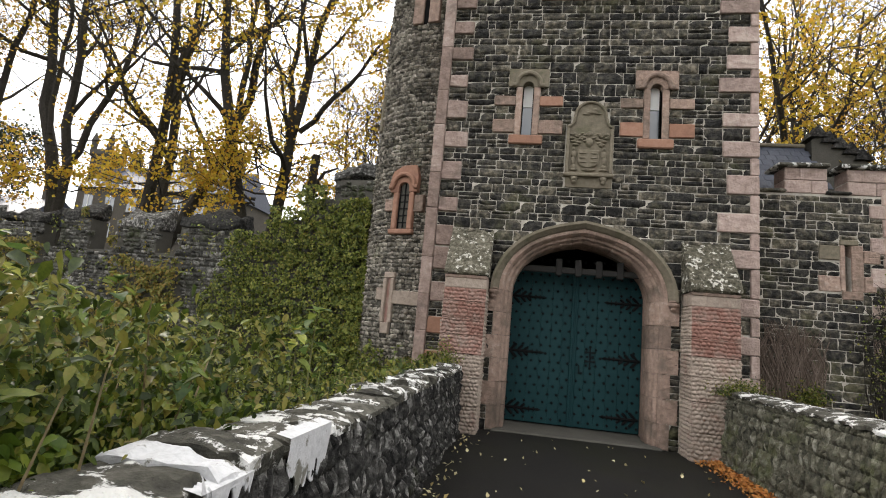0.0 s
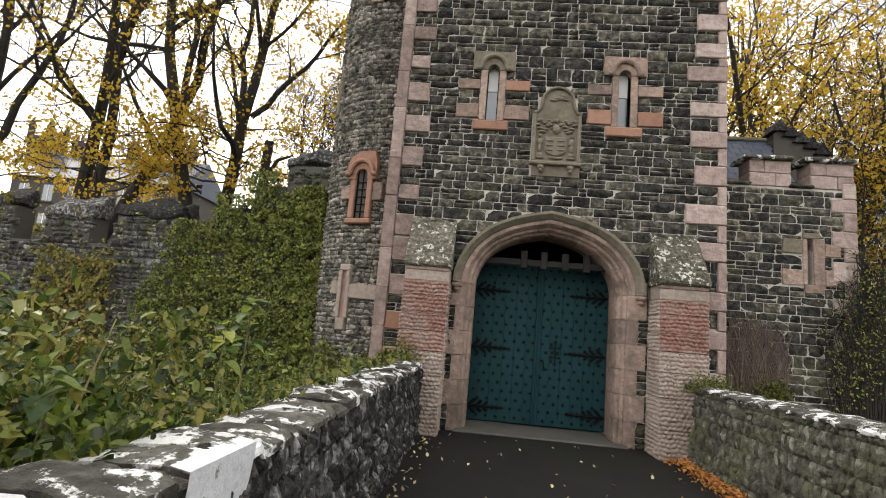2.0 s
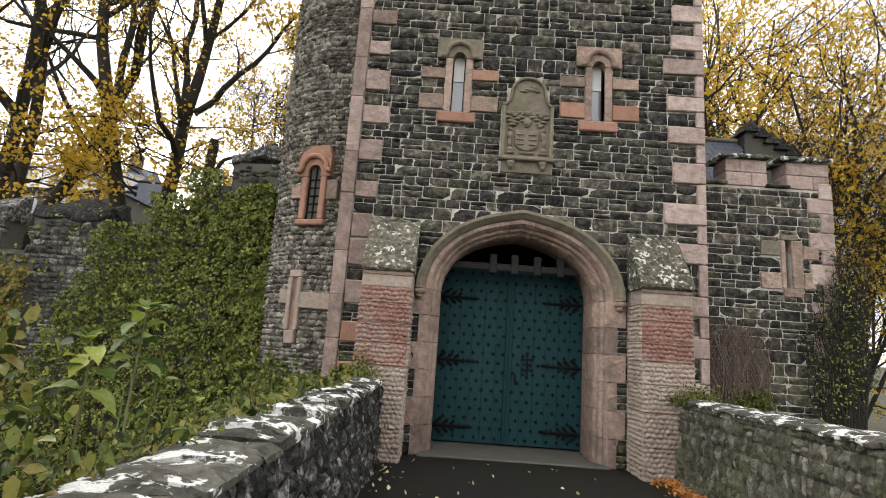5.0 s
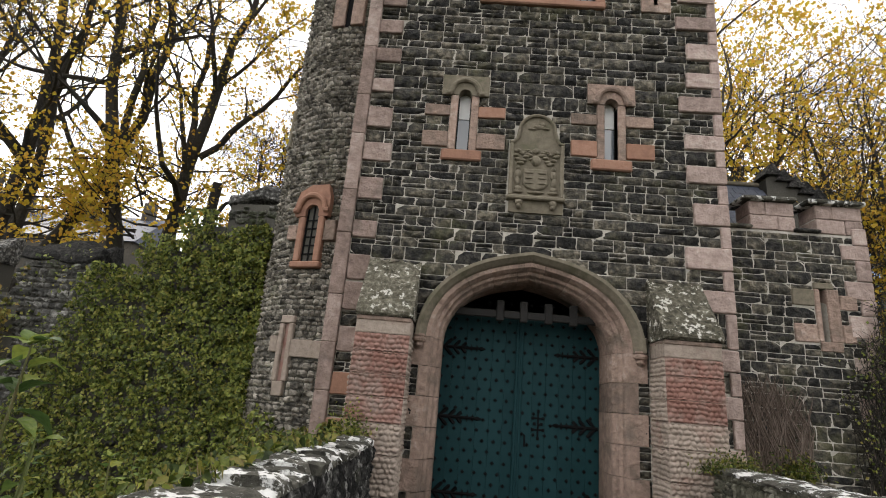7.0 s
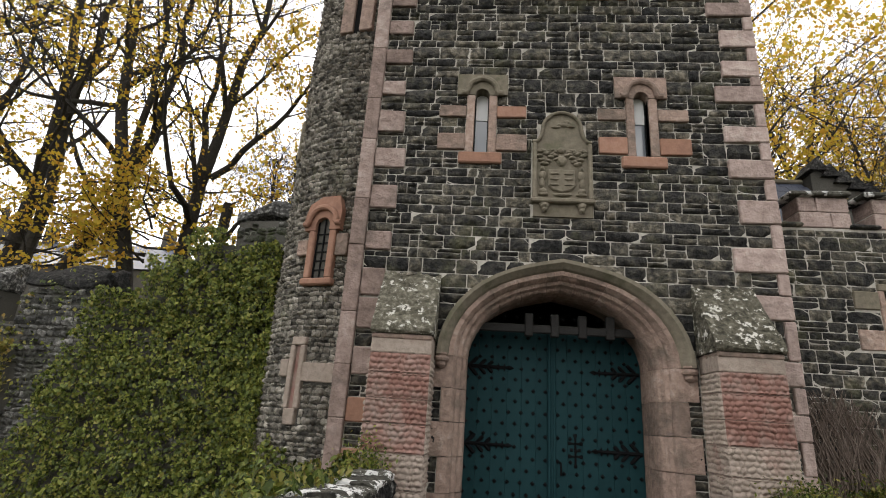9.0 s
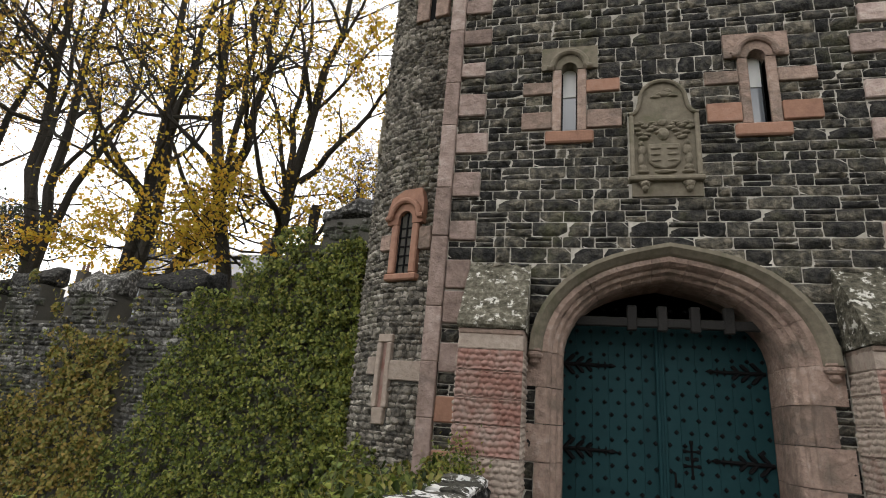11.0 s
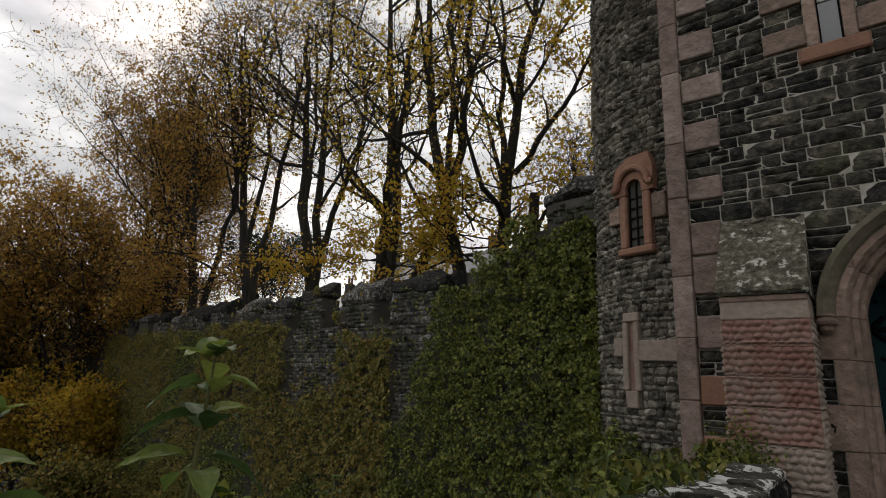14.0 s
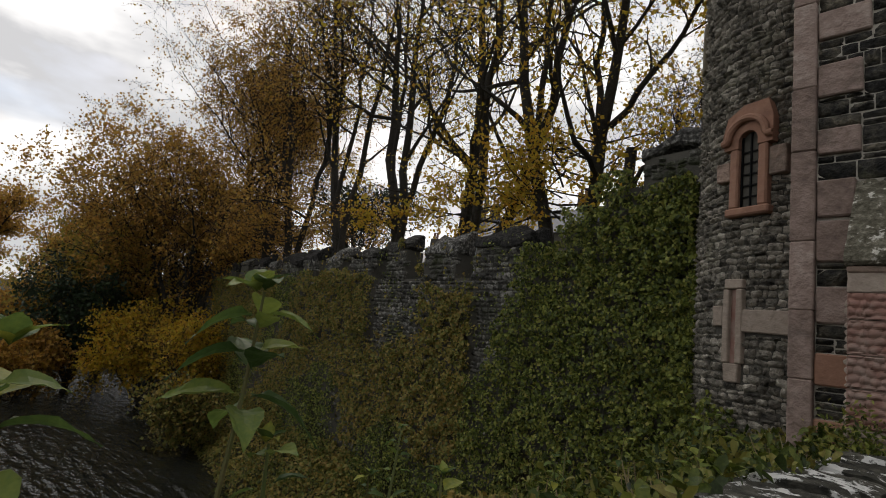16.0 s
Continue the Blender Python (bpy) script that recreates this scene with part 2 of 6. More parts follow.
def glass_material():
    m = bpy.data.materials.new("window_glass")
    m.use_nodes = True
    b = m.node_tree.nodes["Principled BSDF"]
    b.inputs["Base Color"].default_value = (0.20, 0.22, 0.24, 1)
    b.inputs["Roughness"].default_value, b.inputs["IOR"].default_value = 0.08, 1.6
    b.inputs["Specular IOR Level"].default_value = 0.9
    return m


def water_material():
    m = bpy.data.materials.new("river_water")
    m.use_nodes = True
    nd, ln = m.node_tree.nodes, m.node_tree.links
    b = nd["Principled BSDF"]
    b.inputs["Base Color"].default_value = (0.016, 0.017, 0.014, 1)
    b.inputs["Roughness"].default_value, b.inputs["IOR"].default_value = 0.10, 1.33
    geo, n = nd.new("ShaderNodeNewGeometry"), nd.new("ShaderNodeTexNoise")
    mp = nd.new("ShaderNodeMapping")
    mp.inputs["Scale"].default_value = (1.0, 2.6, 1)
    n.inputs["Scale"].default_value, n.inputs["Detail"].default_value = 1.5, 3
    bp = nd.new("ShaderNodeBump")
    bp.inputs["Strength"].default_value, bp.inputs["Distance"].default_value = 1.0, 0.22
    ln.new(geo.outputs["Position"], mp.inputs[0])
    ln.new(mp.outputs[0], n.inputs["Vector"])
    ln.new(n.outputs["Fac"], bp.inputs["Height"])
    ln.new(bp.outputs[0], b.inputs["Normal"])
    return m


M_GLASS, M_WATER = glass_material(), water_material()
M_GLASS_DARK = glass_material()
M_GLASS_DARK.name = "dark_window_glass"
M_GLASS_DARK.node_tree.nodes["Principled BSDF"].inputs["Base Color"].default_value = (0.012, 0.013, 0.014, 1)
M_GLASS_DARK.node_tree.nodes["Principled BSDF"].inputs["Specular IOR Level"].default_value = 0.4
for m in (M_DARK, M_GATE, M_IRON, M_ASPHALT):
    m.node_tree.nodes["Principled BSDF"].inputs["Specular IOR Level"].default_value = 0.12

M_CREEPER = material("dead_creeper", [(0.05, 0.038, 0.03), (0.11, 0.083, 0.066), (0.19, 0.15, 0.125)], 30, 3, 0.3, 0.9, 0.7)
M_QUOIN_DULL = material("weathered_pink_quoin", [(0.14, 0.102, 0.086), (0.225, 0.165, 0.14), (0.31, 0.235, 0.205), (0.43, 0.355, 0.31)], 10, 2.6, 0.9, 0.9, 0.5, (0.11, 0.088, 0.074), 1.9, (0.54, 0.72), 0.6, bump_dist=0.05)
M_DARKJOINT = material("dark_joint", [(0.018, 0.018, 0.016), (0.045, 0.043, 0.038)], 40, 3.0, 0.6, 0.95, 0.0)
M_STUD = M_IRON

# ---- geometry helpers ----
rng = random.Random(7)
npr = np.random.default_rng(11)


def mesh_of(name, verts, faces, mats):
    me = bpy.data.meshes.new(name)
    me.from_pydata([tuple(v) for v in verts], [], faces)
    for m in (mats if isinstance(mats, (list, tuple)) else [mats]):
        me.materials.append(m)
    me.update()
    return me


def part(name, data, mat, parent=None, label=""):
    """Links a bmesh, or (verts, faces), as one mesh object under a thing or a part."""
    if isinstance(data, tuple):
        me = mesh_of(name, data[0], data[1], mat)
    else:
        me = bpy.data.meshes.new(name)
        bmesh.ops.recalc_face_normals(data, faces=data.faces[:])
        data.to_mesh(me)
        data.free()
        me.materials.append(mat)
    ob = new(name, me)
    ob.parent = parent
    return tagged(ob, label=label) if label else ob


def thing(name, label="", category="", group="", kind="", loc=(0, 0, 0)):
    ob = new(name)
    ob.location = loc
    ob.empty_display_size = 0.2
    return tagged(ob, label, category, group, kind)


def add_box(bm, x0, x1, y0, y1, z0, z1, bevel=0.0, jit=0.0):
    vs = [bm.verts.new((x + rng.uniform(-jit, jit), y + rng.uniform(-jit, jit), z + rng.uniform(-jit, jit))) for x in (x0, x1) for y in (y0, y1) for z in (z0, z1)]
    fs = [bm.faces.new([vs[i] for i in f]) for f in ((0, 1, 3, 2), (4, 6, 7, 5), (0, 4, 5, 1), (2, 3, 7, 6), (0, 2, 6, 4), (1, 5, 7, 3))]
    if bevel:
        es = {e for f in fs for e in f.edges}
        bmesh.ops.bevel(bm, geom=list(es), offset=bevel, segments=1, affect='EDGES')
    return bm


def box(x0, x1, y0, y1, z0, z1, bevel=0.0, jit=0.0):
    return add_box(bmesh.new(), x0, x1, y0, y1, z0, z1, bevel, jit)


def prism(outline, y0, y1, bevel=0.0):
    """A solid between y0 and y1 with an outline of (x, z)."""
    bm = bmesh.new()
    a = [bm.verts.new((x, y0, z)) for x, z in outline]
    b = [bm.verts.new((x, y1, z)) for x, z in outline]
    bm.faces.new(a)
    bm.faces.new(b[::-1])
    for i in range(len(a)):
        j = (i + 1) % len(a)
        bm.faces.new((a[i], b[i], b[j], a[j]))
    if bevel:
        bmesh.ops.bevel(bm, geom=[e for e in bm.edges if e.verts[0] in a and e.verts[1] in a], offset=bevel, segments=1, affect='EDGES')
    return bm


def tube(verts, faces, pts, radii, k):
    """Appends a tapered tube along pts."""
    n0 = len(verts)
    for i, p in enumerate(pts):
        d = (pts[min(i + 1, len(pts) - 1)] - pts[max(i - 1, 0)])
        d = d.normalized() if d.length > 1e-6 else Vector((0, 0, 1))
        u = d.cross(Vector((0.31, 0.87, 0.38))).normalized()
        w = d.cross(u)
        for j in range(k):
            a = 2 * math.pi * j / k
            verts.append(p + (u * math.cos(a) + w * math.sin(a)) * radii[i])
    for i in range(len(pts) - 1):
        for j in range(k):
            a, b = n0 + i * k + j, n0 + i * k + (j + 1) % k
            faces.append((a, b, b + k, a + k))


def leaf_cloud(centres, sizes, normals=None, droop=0.3, wide=0.36, ovate=False):
    """Pointed, folded leaves: two triangles each, or two bent quads for ovate ones. Returns vertex and face arrays."""
    n = len(centres)
    d = npr.normal(size=(n, 3))
    d[:, 2] -= droop
    d /= np.linalg.norm(d, axis=1)[:, None]
    if normals is None:
        nn = npr.normal(size=(n, 3))
        nn[:, 2] += 0.6
    else:
        nn = normals + npr.normal(size=(n, 3)) * 0.45
    s = np.cross(d, nn)
    s /= np.linalg.norm(s, axis=1)[:, None] + 1e-9
    up = np.cross(s, d)
    sz = np.asarray(sizes)[:, None]
    base = centres - d * sz * 0.5
    tip = centres + d * sz * 0.5
    mid = centres - d * sz * 0.08
    if ovate:
        sag = np.array([[0, 0, 1.0]]) * sz
        a, b2 = centres - d * sz * 0.26, centres + d * sz * 0.14
        tip = tip - sag * 0.16
        v = np.stack([base, a + s * sz * wide * 0.85 + up * sz * 0.10, b2 + s * sz * wide * 0.78 + up * sz * 0.06, tip, b2 - s * sz * wide * 0.78 + up * sz * 0.06, a - s * sz * wide * 0.85 + up * sz * 0.10], 1).reshape(-1, 3)
        i = np.arange(n)[:, None] * 6
        return v, np.concatenate([i + np.array([[0, 1, 2, 3]]), i + np.array([[0, 3, 4, 5]])], 0)
    l = mid + s * sz * wide + up * sz * 0.12
    r = mid - s * sz * wide + up * sz * 0.12
    v = np.stack([base, l, tip, r], 1).reshape(-1, 3)
    i = np.arange(n)[:, None] * 4
    f = np.concatenate([i + np.array([[0, 1, 2]]), i + np.array([[0, 2, 3]])], 0)
    return v, f


def fast_mesh(name, v, f, mat):
    me = bpy.data.meshes.new(name)
    v, f = np.asarray(v, dtype=np.float32), np.asarray(f, dtype=np.int32)
    k = f.shape[1]
    me.vertices.add(len(v))
    me.vertices.foreach_set("co", v.ravel())
    me.loops.add(f.size)
    me.loops.foreach_set("vertex_index", f.ravel())
    me.polygons.add(len(f))
    me.polygons.foreach_set("loop_start", np.arange(0, f.size, k, dtype=np.int32))
    me.update(calc_edges=True)
    me.materials.append(mat)
    return me


# ---- stones ----
NX, NZ = 5, 4


def stone_variant(seed, round_edge, rough):
    """A rock-faced stone of unit width and height, its face towards -y, its skirt sunk into the mortar."""
    r = random.Random(seed)
    v, f = [], []
    for k in range(NZ):
        for i in range(NX):
            x, z = i / (NX - 1) - 0.5, k / (NZ - 1) - 0.5
            rim = i in (0, NX - 1) or k in (0, NZ - 1)
            corner = i in (0, NX - 1) and k in (0, NZ - 1)
            if rim:
                c = round_edge * (r.uniform(0.6, 1.5) if corner else r.uniform(0.0, 0.5))
                v.append((x * (1 - c), r.uniform(-0.35, 0.05), z * (1 - c)))
            else:
                v.append((x * 0.9 + r.uniform(-0.09, 0.09), -r.uniform(1 - rough, 1.0), z * 0.85 + r.uniform(-0.11, 0.11)))
    for k in range(NZ - 1):
        for i in range(NX - 1):
            a = k * NX + i
            f.append((a, a + 1, a + 1 + NX, a + NX))
    ring = list(range(NX)) + [k * NX + NX - 1 for k in range(1, NZ)] + [(NZ - 1) * NX + i for i in range(NX - 2, -1, -1)] + [k * NX for k in range(NZ - 2, 0, -1)]
    n0 = len(v)
    v += [(v[i][0], 1.5, v[i][2]) for i in ring]
    for q in range(len(ring)):
        w = (q + 1) % len(ring)
        f.append((ring[w], ring[q], n0 + q, n0 + w))
    return np.array(v), np.array(f)


SQUARED = [stone_variant(100 + i, 0.028, 0.75) for i in range(18)]
RAGGED = [stone_variant(300 + i, 0.13, 0.95) for i in range(20)]
_shared = {}


def lay_stones(parent, name, stones, variants, mat, limit=300, near=None):
    """stones: (origin, along, out, width, height, depth). The first `limit`, or those for which near() is least, become parts; the rest one joined part."""
    if near:
        stones = sorted(stones, key=near)
    joined_v, joined_f, n0 = [], [], 0
    for q, (o, along, out, w, h, dep) in enumerate(stones):
        o, along, out = Vector(o), Vector(along).normalized(), Vector(out).normalized()
        up = out.cross(along) * -1
        if up.z < 0:
            up = -up
        rot = Matrix((along, -out, up)).transposed()
        k = rng.randrange(len(variants))
        if q < limit:
            key = (id(variants), k, mat.name)
            if key not in _shared:
                _shared[key] = fast_mesh(name, variants[k][0], variants[k][1], mat)
            ob = new(name, _shared[key])
            ob.matrix_world = Matrix.Translation(o) @ rot.to_4x4() @ Matrix.Diagonal((w, dep, h, 1))
            ob.parent = parent
        else:
            a = np.array(rot)
            joined_v.append((variants[k][0] * np.array((w, dep, h))) @ a.T + np.array(o))
            joined_f.append(variants[k][1] + n0)
            n0 += len(variants[k][0])
    if joined_v:
        ob = new("stonework", fast_mesh("stonework", np.concatenate(joined_v), np.concatenate(joined_f), mat))
        ob.parent = parent
        tagged(ob, kind="stuff")


def courses(u0, u1, z0, z1, hs, ws, holes=(), gap=0.014, split=0.22, blocked=None, seed=1):
    """Irregular courses of stones over u0..u1, z0..z1, kept clear of rectangular holes (u0, u1, z0, z1). Yields centre u, centre z, width, height."""
    r = random.Random(seed)
    z = z0
    while z < z1 - 0.03:
        h = min(r.uniform(*hs), z1 - z)
        cuts = [(a, b, c, d) for a, b, c, d in holes if c < z + h - 0.015 and d > z + 0.015]
        stops = sorted({u0, u1, *[min(max(c[0], u0), u1) for c in cuts], *[min(max(c[1], u0), u1) for c in cuts]})
        if blocked:
            b = blocked(z + h / 2)
            if b:
                cuts.append((b[0], b[1], z - 1, z + h + 1))
                stops = sorted({*stops, b[0], b[1]})
        for a, b in zip(stops, stops[1:]):
            if b - a < 0.03:
                continue
            lo, hi = z, z + h
            for c in cuts:
                if c[0] < (a + b) / 2 < c[1]:
                    if c[2] <= lo:
                        lo = max(lo, c[3])
                    elif c[3] >= hi:
                        hi = min(hi, c[2])
                    else:
                        hi = min(hi, c[2])
            if hi - lo < 0.035:
                continue
            u = a
            while u < b - 0.01:
                w = r.uniform(*ws)
                if b - u - w < ws[0] * 0.7:
                    w = b - u
                if hi - lo > 0.13 and w < 0.4 and r.random() < split:
                    m = lo + (hi - lo) * r.uniform(0.38, 0.62)
                    yield u + w / 2, (lo + m) / 2, w - gap, m - lo - gap
                    yield u + w / 2, (hi + m) / 2, w - gap, hi - m - gap
                else:
                    yield u + w / 2, (lo + hi) / 2, w - gap, hi - lo - gap
                u += w
        z += h


def wall_with_holes(x0, x1, y0, y1, z0, z1, holes):
    """A thick wall in the xz plane with rectangular holes right through it."""
    xs = sorted({x0, x1, *[h[0] for h in holes], *[h[1] for h in holes]})
    zs = sorted({z0, z1, *[h[2] for h in holes], *[h[3] for h in holes]})
    solid = {}
    for i in range(len(xs) - 1):
        for k in range(len(zs) - 1):
            cx, cz = (xs[i] + xs[i + 1]) / 2, (zs[k] + zs[k + 1]) / 2
            solid[i, k] = not any(h[0] < cx < h[1] and h[2] < cz < h[3] for h in holes)
    v, f = [], []

    def quad(*p):
        n = len(v)
        v.extend(p)
        f.append((n, n + 1, n + 2, n + 3))

    for (i, k), s in solid.items():
        if not s:
            continue
        a, b, c, d = xs[i], xs[i + 1], zs[k], zs[k + 1]
        quad((a, y0, c), (b, y0, c), (b, y0, d), (a, y0, d))
        quad((a, y1, d), (b, y1, d), (b, y1, c), (a, y1, c))
        if not solid.get((i - 1, k)):
            quad((a, y1, c), (a, y0, c), (a, y0, d), (a, y1, d))
        if not solid.get((i + 1, k)):
            quad((b, y0, c), (b, y1, c), (b, y1, d), (b, y0, d))
        if not solid.get((i, k - 1)):
            quad((a, y0, c), (a, y1, c), (b, y1, c), (b, y0, c))
        if not solid.get((i, k + 1)):
            quad((a, y0, d), (b, y0, d), (b, y1, d), (a, y1, d))
    return v, f

# ---- gate tower ----
TW, TOP = 2.77, 10.2            # half width of the tower face, top of its wall
SPRING = 2.35


def arch_z(x, a, rise):
    """Height of a four-centred arch of half width a over its springing line."""
    u = min(1.0, abs(x) / a)
    return SPRING + rise * (0.78 * math.sqrt(max(0.0, 1 - u ** 3)) + 0.22 * (1 - u))


def arch_rise(a):
    return 0.92 + (a - 1.15) * 0.915


def arch_path(a, n=22, foot=0.03):
    """(x, z) from the left foot over the crown to the right foot, with shares of the way."""
    left = [(-a, foot + (SPRING - foot) * i / 6) for i in range(6)]
    over = []
    for i in range(n + 1):
        x = -a * math.cos(math.pi * i / n)
        over.append((x, arch_z(x, a, arch_rise(a))))
    return left + over + [(-x, z) for x, z in left[::-1]]


wall_tower = new("wall_tower")
tagged(wall_tower, "gate tower wall of dark coursed basalt with pale mortar joints", "wall", kind="structure")
SLITS = (-1.11, 1.11)
DOOR_HOLE = (-1.40, 1.40, -0.5, 3.46)
TOWER_HOLES = [DOOR_HOLE] + [(c - 0.10, c + 0.10, 5.15, 6.16) for c in SLITS] + [(-0.74, -0.34, 7.93, 8.8), (-0.20, 0.25, 7.93, 8.8), (0.43, 0.87, 7.93, 8.8), (1.80, 1.87, 7.95, 8.8)]
part("backing", wall_with_holes(-TW + 0.04, TW - 0.04, 0.02, 0.95, -1.0, TOP, TOWER_HOLES), M_MORTAR, wall_tower)


def spandrels():
    bm = bmesh.new()
    n = 24
    row = []
    for i in range(n + 1):
        x = -1.40 + 2.80 * i / n
        zl = arch_z(x, 1.44, arch_rise(1.44)) - 0.02 if abs(x) < 1.44 else SPRING
        row.append([bm.verts.new((x, y, z)) for y in (0.02, 0.95) for z in (zl, 3.46)])
    for a, b in zip(row, row[1:]):
        bm.faces.new((a[0], b[0], b[1], a[1]))
        bm.faces.new((a[2], a[3], b[3], b[2]))
        bm.faces.new((a[0], a[2], b[2], b[0]))
        bm.faces.new((a[1], b[1], b[3], a[3]))
    return bm


part("spandrel", spandrels(), M_MORTAR, wall_tower)
for y0, y1, x0, x1 in ((0.95, 6.0, TW - 0.9, TW - 0.04), (0.95, 6.0, -TW + 0.04, -TW + 0.9), (6.0, 6.6, -TW + 0.04, TW - 0.04)):
    part("side_wall", box(x0, x1, y0, y1, -1.0, TOP), M_RUBBLE_MORTAR, wall_tower)
part("tower_top", box(-TW, TW, 0.95, 6.6, TOP, TOP + 0.2), M_RUBBLE_MORTAR, wall_tower)

# quoins: a continuous corner strip with long blocks tailing into the wall
QL = [(0.35, 0.62), (0.9, 1.22), (1.5, 1.80), (2.05, 2.40), (2.62, 3.02), (3.05, 3.42), (3.66, 3.93), (4.25, 4.60), (4.86, 5.17), (5.42, 5.77), (6.03, 6.28), (6.57, 6.83), (7.10, 7.36), (7.62, 7.86), (8.15, 8.4), (8.7, 9.0), (9.3, 9.6)]
QR = [(0.3, 0.62), (0.95, 1.25), (1.6, 1.9), (2.2, 2.5), (2.98, 3.29), (3.57, 3.90), (4.22, 4.56), (4.86, 5.14), (5.40, 5.65), (6.02, 6.30), (6.45, 6.72), (6.95, 7.25), (7.50, 7.75), (8.02, 8.3), (8.6, 8.9), (9.2, 9.5)]
quoin_holes = []
for side, blocks in ((-1, QL), (1, QR)):
    last = -1.0
    for i, (z0, z1) in enumerate(blocks + [(TOP, TOP)]):
        inner = 2.20 + rng.uniform(-0.07, 0.09)
        if z0 - last > 0.05 and side > 0:
            a, b = sorted((side * TW, side * (TW - (0.20 if side < 0 else 0.13))))
            part("quoin", box(a, b, -0.025, 0.9, last + 0.003, z0 - 0.003, 0.012, 0.004), M_QUOIN_DULL if side < 0 else M_QUOIN, wall_tower)
            quoin_holes.append((a, b, last, z0))
        if z1 > z0:
            a, b = sorted((side * (TW - 0.204 if side < 0 else TW), side * inner))
            orange = side < 0 and 0.8 < z0 < 1.6
            part("quoin", box(a, b, -0.035, 0.9, z0 + 0.006, z1 - 0.006, 0.014, 0.006), M_ORANGE if orange else M_QUOIN_DULL if side < 0 else M_QUOIN, wall_tower)
            quoin_holes.append((a, b, z0, z1))
        last = z1


z = -1.0
while z < TOP:
    zn = min(TOP, z + rng.uniform(0.5, 1.1))
    part("corner_strip", box(-TW, -TW + 0.20, -0.06, 0.9, z + 0.001, zn - 0.001, 0.012, 0.003), M_QUOIN_DULL, wall_tower)
    z = zn
quoin_holes.append((-TW, -TW + 0.20, -1.0, TOP))


# gate arch: moulded jambs and voussoirs, each stone a piece of the swept profile
def arch_stones():
    prof = [(1.36, -0.03), (1.32, -0.03), (1.285, 0.03), (1.27, 0.09), (1.225, 0.11), (1.20, 0.18), (1.17, 0.21), (1.15, 0.28), (1.15, 0.62), (1.20, 0.64), (1.20, 1.04)]
    joints = [0, 0.155, 0.33, 0.5, 0.67, 0.84, 1.0]
    paths = [arch_path(a) for a, _ in prof]
    n = len(paths[0])
    cuts = [0, 1, 2, 3, 4, 5, 6]
    cuts += [6 + k for k in (3, 6, 8, 10, 12, 14, 16, 19, 22)] + [28 + k for k in (1, 2, 3, 4, 5, 6)]
    cuts = sorted({min(c, n - 1) for c in cuts})
    for q, (a, b) in enumerate(zip(cuts, cuts[1:])):
        bm = bmesh.new()
        wide = 1.56 if (q % 2 and (a < 6 or b > 28)) else 1.44
        rows = []
        for i in range(a, b + 1):
            ring = []
            outer = arch_path(wide if (a < 6 or b > 28) else 1.44)[i]
            ring.append(bm.verts.new((outer[0], 0.5, outer[1])))
            ring.append(bm.verts.new((outer[0], -0.03, outer[1])))
            for (pa, y), path in zip(prof, paths):
                ring.append(bm.verts.new((path[i][0], y, path[i][1])))
            rows.append(ring)
        for r0, r1 in zip(rows, rows[1:]):
            for k in range(len(r0) - 1):
                bm.faces.new((r0[k], r0[k + 1], r1[k + 1], r1[k]))
        bm.faces.new(rows[0])
        bm.faces.new(rows[-1][::-1])
        c = sum((v.co for v in bm.verts), Vector()) / len(bm.verts)
        for v in bm.verts:
            d = v.co - c
            s = max(0.0, 1 - 0.004 / max(0.05, abs(d.z)))
            if b <= 6 or a >= 28:
                v.co.z = c.z + d.z * s
            else:
                v.co.x, v.co.z = c.x + d.x * 0.985, c.z + d.z * 0.992
        part("arch_stone", bm, M_PINK, wall_tower)


arch_stones()


def hood_mould():
    prof = [(1.38, -0.03), (1.40, -0.07), (1.43, -0.10), (1.47, -0.145), (1.52, -0.145), (1.53, -0.10), (1.53, 0.05)]
    bm = bmesh.new()
    rows = []
    paths = [arch_path(a)[6:29] for a, _ in prof]
    for i in range(len(paths[0])):
        rows.append([bm.verts.new((p[i][0], y, p[i][1])) for (a, y), p in zip(prof, paths)])
    for r0, r1 in zip(rows, rows[1:]):
        for k in range(len(r0) - 1):
            bm.faces.new((r0[k], r0[k + 1], r1[k + 1], r1[k]))
    bm.faces.new(rows[0])
    bm.faces.new(rows[-1][::-1])
    return bm


part("hood_mould", hood_mould(), M_GREYSTONE, wall_tower, "weathered projecting hood mould over the gate arch")


def turned(profile, k=14, half=False):
    """A turned shape from (radius, z) pairs about the z axis."""
    bm = bmesh.new()
    rows = [[bm.verts.new((r * math.cos(2 * math.pi * j / k), r * math.sin(2 * math.pi * j / k), z)) for j in range(k)] for r, z in profile]
    for a, b in zip(rows, rows[1:]):
        for j in range(k):
            bm.faces.new((a[j], a[(j + 1) % k], b[(j + 1) % k], b[j]))
    bm.faces.new(rows[0][::-1])
    bm.faces.new(rows[-1])
    return bm


for s in (-1, 1):
    ob = part("label_stop", turned([(0.03, -0.16), (0.06, -0.13), (0.055, -0.09), (0.085, -0.075), (0.095, -0.05), (0.085, -0.025), (0.06, -0.015), (0.075, 0.0), (0.07, 0.02)]), M_PINK, wall_tower)
    ob.location = (s * 1.46, -0.07, SPRING)

# threshold
part("threshold", box(-1.34, 1.34, -0.10, 1.1, -0.3, 0.055, 0.02), M_RUBBLE_MORTAR, wall_tower, "worn grey stone threshold")

# ---- double gate ----
door = thing("door_1", "closed green-painted double gate with iron studs and hinges", "door", kind="structure", loc=(0, 1.0, 0.06))


